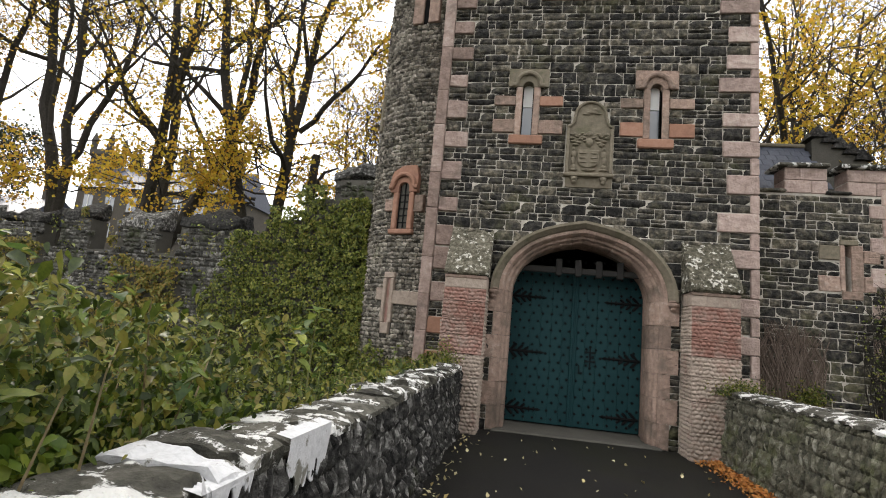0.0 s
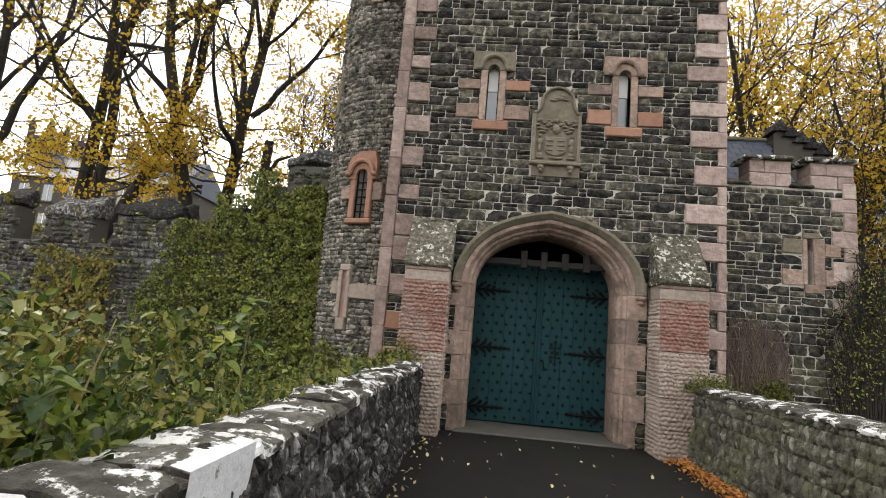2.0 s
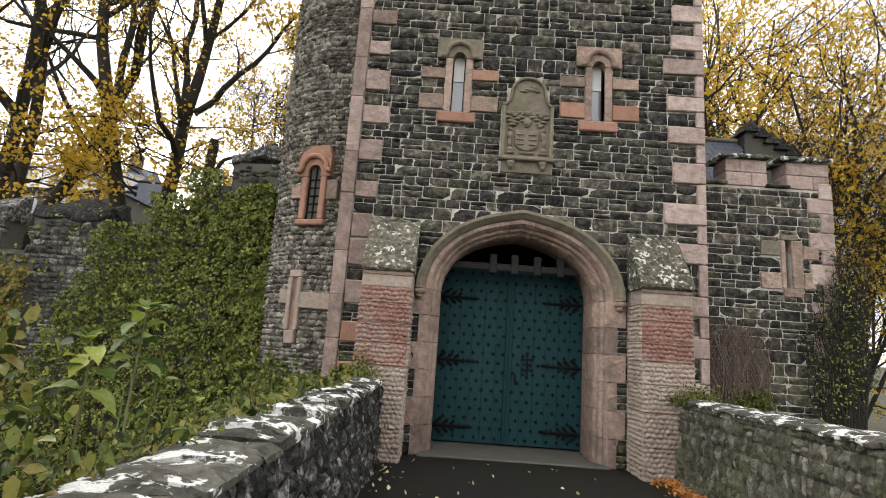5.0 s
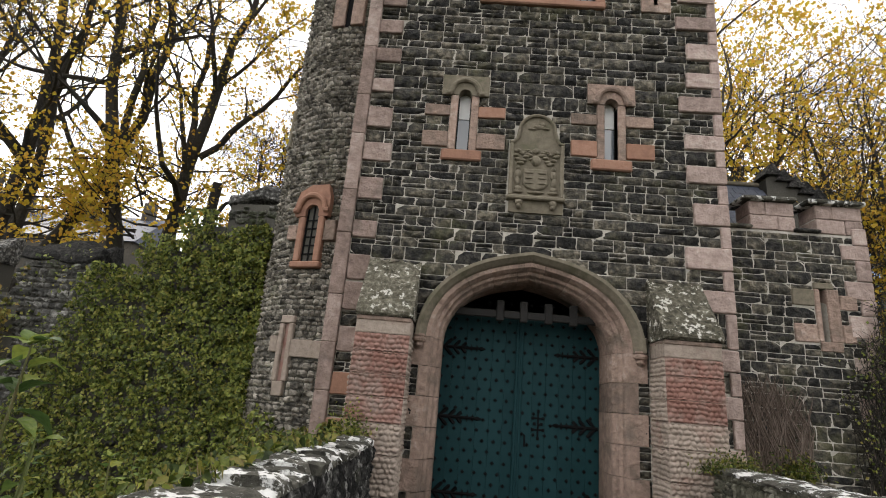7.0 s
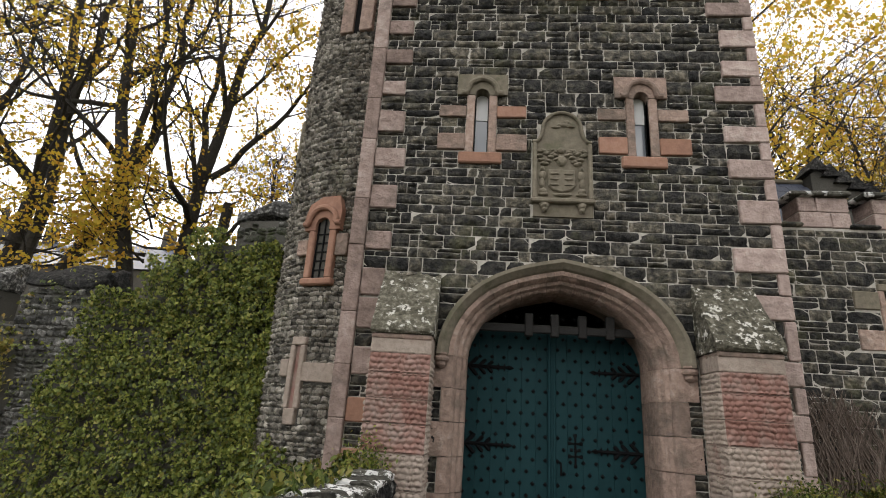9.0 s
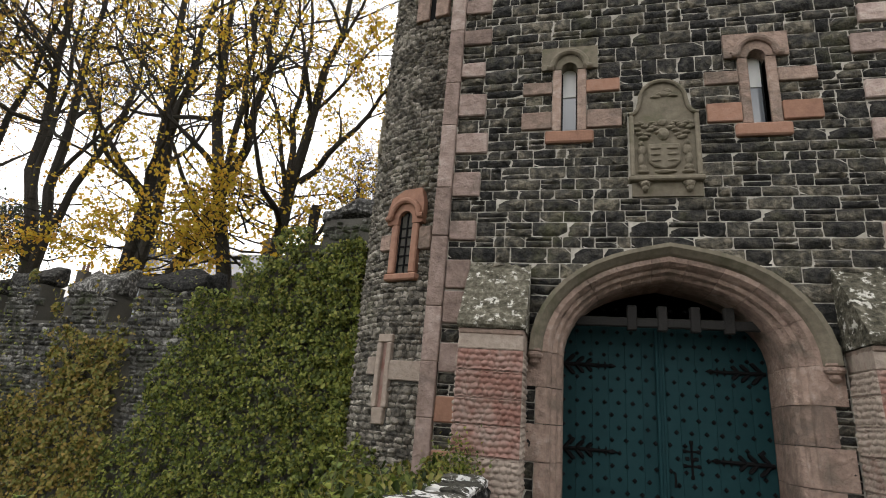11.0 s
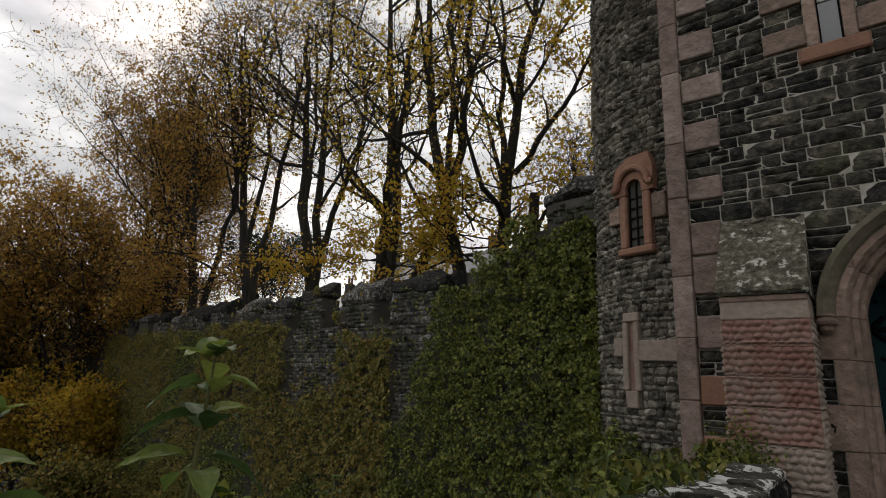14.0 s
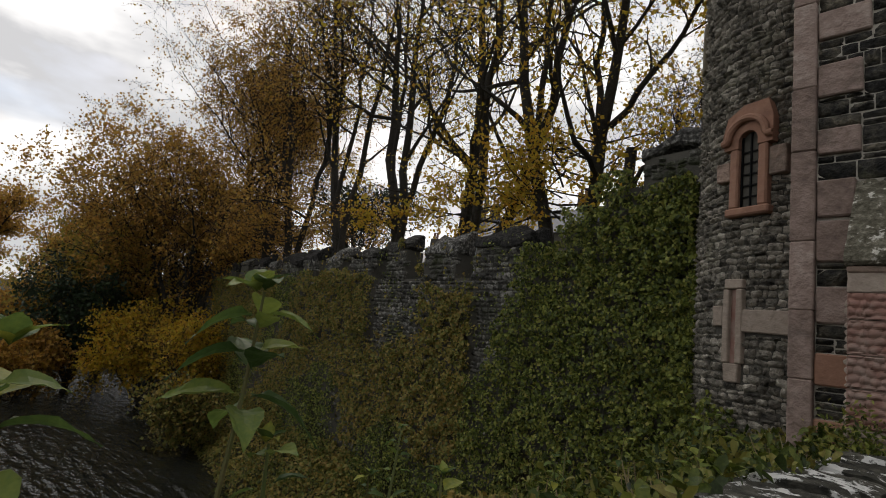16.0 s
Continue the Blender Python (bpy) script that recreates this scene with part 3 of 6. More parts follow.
def gate_leaf(s):
    bm = bmesh.new()
    n = 6
    for i in range(n):
        a, b = 0.012 + i * 1.185 / n, 0.012 + (i + 1) * 1.185 / n - 0.0015
        pts = [(a, 0.02), (b, 0.02), (b, min(2.78, arch_z(b, 1.24, arch_rise(1.24)) - 0.06)), (a, min(2.78, arch_z(a, 1.24, arch_rise(1.24)) - 0.06))]
        sub = prism([(s * x, z) for x, z in pts], -0.03, 0.04, 0.0025)
        tmp = bpy.data.meshes.new("t")
        sub.to_mesh(tmp)
        sub.free()
        bm.from_mesh(tmp)
        bpy.data.meshes.remove(tmp)
    return bm


part("astragal", box(-0.042, 0.042, -0.068, -0.031, 0.02, 2.78, 0.012), M_GATE, door, "rounded cover strip over the meeting edges")


def stud():
    return turned([(0.031, 0.0), (0.029, 0.008), (0.022, 0.022), (0.003, 0.027)], 4)


stud_me = bpy.data.meshes.new("stud")
_b = stud()
_b.to_mesh(stud_me)
_b.free()
stud_me.materials.append(M_IRON)


def strap_hinge():
    """An iron strap with paired scrolls near the hinge and a spear tip, drawn along +x from the hinge."""
    v, f = [], []
    strap = [Vector((0, 0, 0)), Vector((0.3, 0, 0)), Vector((0.56, 0, 0))]
    tube(v, f, strap, [0.028, 0.026, 0.02], 6)
    tube(v, f, [Vector((0.54, 0, 0)), Vector((0.60, 0, 0)), Vector((0.66, 0, 0))], [0.012, 0.034, 0.002], 4)
    for sgn in (-1, 1):
        for x0, r, span in ((0.03, 0.075, 5.2), (0.17, 0.058, 5.0), (0.29, 0.044, 4.8)):
            pts = []
            for i in range(15):
                a = span * i / 14
                rr = r * (1 - 0.62 * i / 14)
                pts.append(Vector((x0 + r - rr * math.cos(a) * 0.9, 0, sgn * (0.012 + r * 0.75 + rr * math.sin(a - 1.4)))))
            tube(v, f, [Vector((x0, 0, 0))] + pts, [0.024] * 8 + [0.020] * 8, 5)
        for x0 in (0.42, 0.50):
            tube(v, f, [Vector((x0, 0, 0)), Vector((x0 + 0.03, 0, sgn * 0.03)), Vector((x0 + 0.02, 0, sgn * 0.055))], [0.011, 0.012, 0.004], 4)
    return v, f


for s in (-1, 1):
    leaf = part("gate_leaf", gate_leaf(s), M_GATE, door)
    for k in range(21):
        for i in range(7):
            x = 0.16 + i * 0.165 - (0.08 if k % 2 else 0)
            z = 0.10 + k * 0.145
            if not 0.06 < x < 1.16:
                continue
            ob = new("stud", stud_me)
            ob.parent = leaf
            ob.matrix_basis = Matrix.Translation((s * x, -0.028, z)) @ Matrix.Rotation(radians(90), 4, 'X')
    for z in (0.25, 1.27, 2.28):
        ob = part("strap_hinge", strap_hinge(), M_IRON, leaf, "wrought iron strap hinge with scrolls")
        ob.matrix_basis = Matrix.Translation((s * 1.17, -0.045, z)) @ Matrix.Rotation(0 if s < 0 else math.pi, 4, 'Z')
part("cover_strip", box(-0.055, 0.055, -0.075, -0.02, 0.02, 2.78, 0.012), M_GATE, door)
part("cover_bead", box(-0.02, 0.02, -0.095, -0.07, 0.02, 2.78, 0.008), M_GATE, door)


def cross_plate():
    bm = box(-0.012, 0.012, -0.05, -0.03, -0.19, 0.19, 0.004)
    for z, w in ((0.09, 0.075), (-0.07, 0.075)):
        add_box(bm, -w, w, -0.05, -0.03, z - 0.012, z + 0.012, 0.004)
    for x, z in ((0, 0.19), (0, -0.19), (0.075, 0.09), (-0.075, 0.09), (0.075, -0.07), (-0.075, -0.07), (0.05, 0.01), (-0.05, 0.01)):
        add_box(bm, x - 0.022, x + 0.022, -0.05, -0.03, z - 0.022, z + 0.022, 0.008)
    return bm


ob = part("lock_plate", cross_plate(), M_IRON, door)
ob.location = (0.31, 0, 1.26)
v, f = [], []
tube(v, f, [Vector((0, -0.03, 0.07)), Vector((0, -0.09, 0.07)), Vector((0, -0.10, 0.0)), Vector((0, -0.09, -0.08))], [0.014, 0.014, 0.013, 0.016], 6)
ob = part("door_handle", (v, f), M_IRON, door)
ob.location = (0.115, 0, 1.03)

# portcullis foot hanging in the arch
pc = thing("portcullis", "weathered grey foot of a raised portcullis inside the arch", "portcullis", loc=(0, 0.52, 2.82))
part("rail", box(-1.06, 1.06, -0.035, 0.035, -0.055, 0.055, 0.012), M_OLDIRON, pc)
for x in (-0.36, -0.02, 0.34, 0.70):
    b = box(-0.055, 0.055, -0.05, 0.05, -0.10, 0.20, 0.012)
    ob = part("bar", b, M_OLDIRON, pc)
    ob.location = (x, -0.01, 0)

# ---- slit windows of the face ----
def slit_window(cx, mats, idx):
    w = thing("window_%d" % idx, "narrow round-headed slit window with dressed sandstone surround", "window", kind="structure", loc=(cx, 0, 5.0))
    hood, jl, jr, upl, upr, lol, lor, sill = mats
    n = 10
    arch = [(0.10 * math.cos(math.pi * i / n), 1.06 + 0.10 * math.sin(math.pi * i / n)) for i in range(n + 1)]
    outline = [(-0.36, 1.06), (-0.36, 1.40), (0.36, 1.40), (0.36, 1.06)] + arch
    part("head_stone", prism(outline, -0.03, 0.3, 0.0), hood, w)
    v, f = [], []
    pts = [Vector((0.215 * math.cos(math.pi * i / 14), -0.05, 1.10 + 0.215 * math.sin(math.pi * i / 14))) for i in range(15)]
    pts = [Vector((0.29, -0.05, 1.075)), Vector((0.23, -0.05, 1.075))] + pts + [Vector((-0.23, -0.05, 1.075)), Vector((-0.29, -0.05, 1.075))]
    tube(v, f, pts, [0.042] * len(pts), 8)
    part("hood_roll", (v, f), hood, w)
    for x0, x1, m in ((-0.215, -0.10, jl), (0.10, 0.215, jr)):
        part("jamb", box(x0, x1, -0.022, 0.3, 0.14, 1.06, 0.01), m, w)
    for x0, x1, z0, z1, m in ((-0.60, -0.217, 0.70, 0.88, upl), (0.217, 0.63, 0.70, 0.88, upr), (-0.60, -0.217, 0.18, 0.43, lol), (0.217, 0.64, 0.18, 0.43, lor)):
        part("block", box(x0, x1, -0.03, 0.3, z0, z1, 0.01, 0.006), m, w)
    part("sill", box(-0.30, 0.30, -0.045, 0.3, -0.03, 0.14, 0.02), sill, w)
    part("glass", box(-0.085, 0.085, 0.165, 0.18, 0.14, 1.16), M_GLASS, w)
    part("blind", box(-0.085, 0.085, 0.150, 0.162, 0.74, 1.16), M_BLIND, w, "white roller blind half drawn")
    for x in (-0.095, 0.085):
        part("frame", box(x, x + 0.012, 0.13, 0.2, 0.14, 1.16), M_IRON, w)


slit_window(SLITS[0], (M_GREYSTONE, M_PINK, M_PINK, M_PINK, M_ORANGE, M_PINK, M_PINK, M_ORANGE), 1)
slit_window(SLITS[1], (M_PINK, M_PINK, M_PINK, M_PINK, M_PINK, M_ORANGE, M_ORANGE, M_ORANGE), 2)
slit_holes = []
for c in SLITS:
    slit_holes += [(c - 0.36, c + 0.36, 6.06, 6.40), (c - 0.215, c + 0.215, 5.14, 6.06), (c - 0.60, c + 0.63, 5.70, 5.88), (c - 0.60, c + 0.64, 5.18, 5.43), (c - 0.30, c + 0.30, 4.97, 5.14)]

# three-light window and neighbours high on the face
w3 = thing("window_3", "barred three-light window in orange sandstone", "window", kind="structure", loc=(0, 0, 7.8))
part("sill", box(-1.0, 1.02, -0.06, 0.3, 0.0, 0.125, 0.02), M_ORANGE, w3)
for x0, x1 in ((-1.0, -0.74), (-0.34, -0.20), (0.25, 0.43), (0.87, 1.02)):
    part("mullion", box(x0, x1, -0.03, 0.3, 0.127, 1.0, 0.012), M_ORANGE, w3)
part("lintel", box(-1.0, 1.02, -0.03, 0.3, 1.002, 1.25, 0.012), M_ORANGE, w3)
for x0, x1 in ((-0.74, -0.34), (-0.20, 0.25), (0.43, 0.87)):
    part("glass", box(x0, x1, 0.2, 0.21, 0.127, 1.0), M_GLASS, w3)
    for k in range(1, 4):
        x = x0 + (x1 - x0) * k / 4
        part("bar", box(x - 0.012, x + 0.012, 0.1, 0.124, 0.127, 1.0), M_IRON, w3)
    for z in (0.32, 0.62):
        part("crossbar", box(x0, x1, 0.126, 0.146, z, z + 0.024), M_IRON, w3)
w4 = thing("window_4", "tall arrow slit in a pink sandstone panel", "window", kind="structure", loc=(1.835, 0, 7.8))
for x0, x1 in ((-0.235, -0.035), (0.035, 0.235)):
    part("jamb", box(x0, x1, -0.025, 0.3, 0.0, 1.0, 0.01), M_PINK, w4)
part("sill", box(-0.033, 0.033, -0.02, 0.3, 0.0, 0.14), M_PINK, w4)
# black sheet closes the slit, its colour standing for the unlit inside
part("back", box(-0.1, 0.1, 0.32, 0.34, 0.0, 1.0), M_DARK, w4)
panel = thing("carved_panel", "carved orange sandstone panel set in the tower wall", "stone panel", loc=(-1.79, 0, 7.84))
part("slab", box(-0.21, 0.21, -0.03, 0.3, 0.0, 1.0, 0.015), M_ORANGE, panel)
part("recess_frame", box(-0.10, 0.10, -0.05, -0.03, 0.12, 0.9, 0.012), M_PINK, panel)
part("boss", turned([(0.05, 0), (0.06, 0.02), (0.03, 0.05)], 10), M_ORANGE, panel).matrix_basis = Matrix.Translation((0, -0.05, 0.4)) @ Matrix.Rotation(radians(90), 4, 'X')
high_holes = [(-1.0, 1.02, 7.8, 9.05), (1.60, 2.07, 7.8, 8.8), (-2.0, -1.58, 7.84, 8.84)]


# ---- coat of arms ----
def lump(bm, x, z, rx, rz, ry, y0=-0.03):
    r = bmesh.ops.create_icosphere(bm, subdivisions=2, radius=1)
    for vv in r["verts"]:
        c = vv.co.copy()
        k = 1 + 0.18 * noise.noise(c * 2.1 + Vector((x * 9, z * 7, 0)))
        vv.co = Vector((x + c.x * rx * k, y0 + c.y * ry * k, z + c.z * rz * k))


crest = thing("coat_of_arms", "weathered carved stone coat of arms panel with arched top", "stone carving", loc=(0.01, 0, 4.43))
n = 16
arch = [(0.28 * math.cos(math.pi * i / n), 1.08 + 0.28 * math.sin(math.pi * i / n)) for i in range(n + 1)]
part("panel", prism([(-0.39, 0.03), (0.39, 0.03), (0.39, 0.86), (0.33, 0.90), (0.31, 0.98)] + arch + [(-0.31, 0.98), (-0.33, 0.90), (-0.39, 0.86)], -0.03, 0.2), M_GREYSTONE, crest)
for x0, x1, z0, z1 in ((-0.40, -0.345, 0.03, 0.86), (0.345, 0.40, 0.03, 0.86)):
    part("moulding", box(x0, x1, -0.075, -0.03, z0, z1, 0.014), M_GREYSTONE, crest)
part("ledge", box(-0.42, 0.42, -0.10, 0.05, -0.03, 0.03, 0.015), M_GREYSTONE, crest)
v, f = [], []
pts = [Vector((0.265 * math.cos(math.pi * i / 18), -0.05, 1.08 + 0.265 * math.sin(math.pi * i / 18))) for i in range(19)]
pts = [Vector((0.40, -0.05, 0.87)), Vector((0.33, -0.05, 0.90)), Vector((0.29, -0.05, 0.96))] + pts + [Vector((-0.29, -0.05, 0.96)), Vector((-0.33, -0.05, 0.90)), Vector((-0.40, -0.05, 0.87))]
tube(v, f, pts, [0.026] * len(pts), 7)
part("arched_moulding", (v, f), M_GREYSTONE, crest)
bm = prism([(-0.19, 0.46), (0.17, 0.46), (0.17, 0.22), (0.11, 0.16), (-0.01, 0.12), (-0.13, 0.16), (-0.19, 0.22)], -0.07, -0.02, 0.015)
for z in (0.39, 0.31, 0.23):
    for x in (-0.11, 0.08):
        lump(bm, x, z, 0.065, 0.018, 0.022, -0.07)
part("shield", bm, M_GREYSTONE, crest)
bm = bmesh.new()
for x in (-0.26, 0.25):
    for dz, rx, rz in ((0.47, 0.035, 0.04), (0.38, 0.05, 0.075), (0.26, 0.04, 0.09), (0.15, 0.055, 0.05), (0.10, 0.075, 0.028)):
        lump(bm, x + rng.uniform(-0.012, 0.012), dz, rx, rz, 0.05)
lump(bm, 0, 0.10, 0.13, 0.028, 0.045)
part("figure_carving", bm, M_GREYSTONE, crest)
for x, z, rx, rz, ry in ((-0.01, 0.60, 0.075, 0.085, 0.055), (-0.01, 0.76, 0.06, 0.05, 0.045)):
    bm = bmesh.new()
    lump(bm, x, z, rx, rz, ry)
    part("helm", bm, M_GREYSTONE, crest)
for i in range(9):
    for side in (-1, 1):
        t = i / 8
        for x, z, rx, rz, ry in ((0.07 + 0.24 * t, 0.62 + 0.075 * math.sin(t * 7 + (side > 0)), 0.05, 0.028, 0.045), (0.10 + 0.20 * t, 0.73 + 0.03 * math.sin(t * 9), 0.04, 0.024, 0.04)):
            bm = bmesh.new()
            lump(bm, side * x, z, rx, rz, ry)
            part("scroll", bm, M_GREYSTONE, crest)
bm = bmesh.new()
for x, z, rx, rz in ((0.02, 1.16, 0.10, 0.035), (0.06, 1.20, 0.05, 0.04), (-0.08, 1.12, 0.07, 0.018), (0.12, 1.13, 0.06, 0.018)):
    lump(bm, x, z, rx, rz, 0.035)
part("crest_carving", bm, M_GREYSTONE, crest)
for x in (-0.24, 0.25):
    bm = bmesh.new()
    lump(bm, x, -0.08, 0.055, 0.05, 0.075, -0.05)
    lump(bm, x, -0.13, 0.04, 0.045, 0.055, -0.06)
    lump(bm, x, -0.05, 0.075, 0.03, 0.05, -0.04)
    part("corbel", bm, M_GREYSTONE, crest)
part("underpanel", box(-0.38, 0.40, -0.02, 0.1, -0.21, -0.03), M_GREYSTONE, crest)
crest_holes = [(-0.40, 0.42, 4.21, 5.32), (-0.32, 0.34, 5.32, 5.62), (-0.20, 0.22, 5.62, 5.82)]


# ---- buttresses beside the gate ----
def buttress(x0, x1, label):
    b = thing("buttress", label, "buttress", "buttresses beside the gate", loc=((x0 + x1) / 2, 0, 0))
    h = (x1 - x0) / 2

    def battered(z0, z1, y0, y1, g):
        bm = bmesh.new()
        vs = [[bm.verts.new((sx * (h + g), y, z)) for sx, y in ((-1, 0.1), (1, 0.1), (1, yf), (-1, yf))] for z, yf in ((z0, y0), (z1, y1))]
        bm.faces.new(vs[0])
        bm.faces.new(vs[1][::-1])
        for i in range(4):
            j = (i + 1) % 4
            bm.faces.new((vs[0][i], vs[1][i], vs[1][j], vs[0][j]))
        return bm

    part("core", battered(-0.6, 2.5, -0.60, -0.50, -0.012), M_PINK, b)
    # pecked facing blocks: rows of hollows cut in relief
    zs = [0.0, 0.42, 0.86, 1.22, 1.52, 1.78, 2.06, 2.28, 2.47]
    for k, (za, zb) in enumerate(zip(zs, zs[1:])):
        nx, nz = 52, max(4, round((zb - za) / 0.0115))
        ya, yb = -0.60 + 0.10 * za / 2.5, -0.60 + 0.10 * zb / 2.5
        plain = k == 7
        red = (3 <= k <= 6) if x0 < 0 else (4 <= k <= 6)
        for face in ("front", "inner", "outer"):
            bm = bmesh.new()
            grid = []
            for kk in range(nz + 1):
                row = []
                t = kk / nz
                z = za + 0.004 + (zb - za - 0.008) * t
                yf = ya + (yb - ya) * t
                for i in range(nx + 1):
                    u = i / nx
                    edge = i in (0, nx) or kk in (0, nz)
                    zr = z / 0.060 + 0.32 * noise.noise(Vector((u * 5.5, z * 5.0, k + x0)))
                    row_n = math.floor(zr)
                    xr = u * 2 * h / 0.072 + 0.5 * (row_n % 2) + 0.55 * noise.noise(Vector((u * 7, z * 7, 4)))
                    col_n = math.floor(xr)
                    big = 0.55 + 0.45 * noise.noise(Vector((col_n * 1.37, row_n * 2.11, x0)))
                    peck = big * max(0.0, 1 - 3.6 * ((xr - col_n - 0.5) ** 2 + (zr - row_n - 0.5) ** 2))
                    d = 0.006 * noise.noise(Vector((u * 9 + k * 3.1, z * 14, x0 * 5))) + (0.008 if plain else 0.044 * peck)
                    if edge:
                        d = 0.004
                    d += 0.010
                    if face == "front":
                        row.append(bm.verts.new((-h + 2 * h * u, yf - d, z)))
                    else:
                        s = 1 if (face == "inner") == (x0 < 0) else -1
                        row.append(bm.verts.new((s * (h + d - 0.014), yf - 0.014 + (-yf) * u, z)))
                grid.append(row)
            for r0, r1 in zip(grid, grid[1:]):
                for i in range(nx):
                    bm.faces.new((r0[i], r0[i + 1], r1[i + 1], r1[i]))
            part("facing_block", bm, M_RED if red and face == "front" else M_PALE, b)
    # sloped weathering slab with a drip moulding
    bm = bmesh.new()
    vs = []
    for sx in (-1, 1):
        vs.append([bm.verts.new((sx * (h + 0.02), y, z)) for y, z in ((0.02, 2.50), (-0.545, 2.50), (-0.575, 2.53), (-0.575, 2.575), (0.02, 3.38))])
    bm.faces.new(vs[0])
    bm.faces.new(vs[1][::-1])
    for i in range(5):
        j = (i + 1) % 5
        bm.faces.new((vs[0][i], vs[1][i], vs[1][j], vs[0][j]))
    bmesh.ops.subdivide_edges(bm, edges=bm.edges[:], cuts=17, use_grid_fill=True)
    for vv in bm.verts:
        lump_h = max(0.0, 0.55 + noise.cell(Vector((vv.co.x * 15, vv.co.z * 17, x0))) * 0.5) * max(0.0, noise.noise(Vector((vv.co.x * 17, vv.co.y * 9, vv.co.z * 19))))
        vv.co += Vector((0, -1, 0.7)) * (0.014 * noise.noise(vv.co * 9) + 0.045 * lump_h)
    part("weathering_slab", bm, M_LICHEN, b, "sloping stone cap spotted with white lichen")
    part("drip_course", box(-h - 0.005, h + 0.005, -0.535, 0.0, 2.44, 2.498, 0.012), M_PINK, b)
    return b


buttress(-2.24, -1.55, "pink sandstone buttress with pecked face and lichened sloping cap")
buttress(1.60, 2.30, "red and grey pecked sandstone buttress with lichened sloping cap")

# ---- turret ----
TC, TR = Vector((-3.0, 2.2, 0)), 1.42
wall_turret = new("wall_turret")
tagged(wall_turret, "round stair turret of thin grey rubble stones", "wall", kind="structure")


def on_turret(a, z, r=TR):
    """a: degrees from straight towards the road, growing to the west."""
    t = radians(a)
    return Vector((TC.x - r * math.sin(t), TC.y - r * math.cos(t), z))


def turret_core():
    bm = bmesh.new()
    k = 64
    rows = []
    for z in (-3.0, 0.0, 4.0, 8.0, TOP + 0.4):
        rows.append([bm.verts.new(on_turret(360 * j / k, z, TR - 0.03)) for j in range(k)])
    for a, b in zip(rows, rows[1:]):
        for j in range(k):
            bm.faces.new((a[j], a[(j + 1) % k], b[(j + 1) % k], b[j]))
    bm.faces.new(rows[-1])
    return bm


part("core", turret_core(), M_RUBBLE_MORTAR, wall_turret)
WIN_A, SLIT_A = 17.0, 23.0
per = math.pi * TR / 180


def turret_frame(a, z):
    """A pose whose x runs along the turret, whose -y points outward."""
    p = on_turret(a, z)
    return Matrix.Translation(p) @ Matrix.Rotation(-radians(a), 4, 'Z')


tw = thing("window_5", "round-headed turret window in orange sandstone with leaded panes", "window", kind="structure")
tw.matrix_basis = turret_frame(WIN_A, 3.4)
n = 10
arch = [(0.12 * math.cos(math.pi * i / n), 0.88 + 0.12 * math.sin(math.pi * i / n)) for i in range(n + 1)]
part("head_stone", prism([(-0.30, 0.80), (-0.34, 0.95), (-0.27, 1.22), (-0.06, 1.34), (0.24, 1.34), (0.30, 1.12), (0.30, 0.80), (0.12, 0.80)] + arch + [(-0.12, 0.80)], -0.05, 0.3, 0.0), M_ORANGE, tw)
for x0, x1 in ((-0.235, -0.12), (0.12, 0.235)):
    part("jamb", box(x0, x1, -0.05, 0.3, 0.05, 0.80, 0.02), M_ORANGE, tw)
part("block", box(-0.42, -0.237, -0.03, 0.3, 0.42, 0.66, 0.012), M_PINK, tw)
part("block", box(0.237, 0.44, -0.02, 0.3, 0.40, 0.74, 0.012), M_PINK, tw)
part("sill", box(-0.27, 0.27, -0.07, 0.3, -0.05, 0.05, 0.02), M_ORANGE, tw)
v, f = [], []
pts = [Vector((0.235 * math.cos(math.pi * i / 14), -0.08, 0.92 + 0.235 * math.sin(math.pi * i / 14))) for i in range(15)]
pts = [Vector((0.31, -0.07, 0.89)), Vector((0.25, -0.08, 0.89))] + pts + [Vector((-0.25, -0.08, 0.89)), Vector((-0.31, -0.07, 0.89))]
tube(v, f, pts, [0.045] * len(pts), 8)
part("hood_roll", (v, f), M_ORANGE, tw)
part("glass", box(-0.12, 0.12, 0.06, 0.066, 0.05, 1.0), M_GLASS_DARK, tw)
for z in (0.18, 0.32, 0.46, 0.60, 0.74):
    part("glazing_bar", box(-0.12, 0.12, 0.012, 0.03, z, z + 0.018), M_IRON, tw)
for x in (-0.115, -0.004, 0.095):
    part("glazing_bar", box(x, x + 0.018, 0.006, 0.028, 0.05, 0.98), M_IRON, tw)
ts = thing("window_6", "small arrow slit with pink sandstone blocks in the turret", "window", kind="structure")
ts.matrix_basis = turret_frame(SLIT_A, 1.62)
for x0, x1, z0, z1 in ((-0.13, -0.05, 0.0, 0.86), (0.05, 0.13, 0.0, 0.86), (-0.30, -0.132, 0.42, 0.66), (0.132, 0.66, 0.36, 0.62), (-0.11, 0.13, 0.862, 0.98), (-0.10, 0.10, -0.22, -0.002)):
    bm = box(x0, x1, -0.035, 0.3, z0, z1, 0.012, 0.006)
    for vv in bm.verts:
        vv.co.y += (vv.co.x ** 2) / (2 * TR)
    part("block", bm, M_PALE, ts)
part("recess", box(-0.05, 0.05, 0.02, 0.03, 0.0, 0.86), M_RED, ts)
th = thing("window_7", "plain slit with pale jambs high on the turret", "window", kind="structure")
th.matrix_basis = turret_frame(14.0, 7.85)
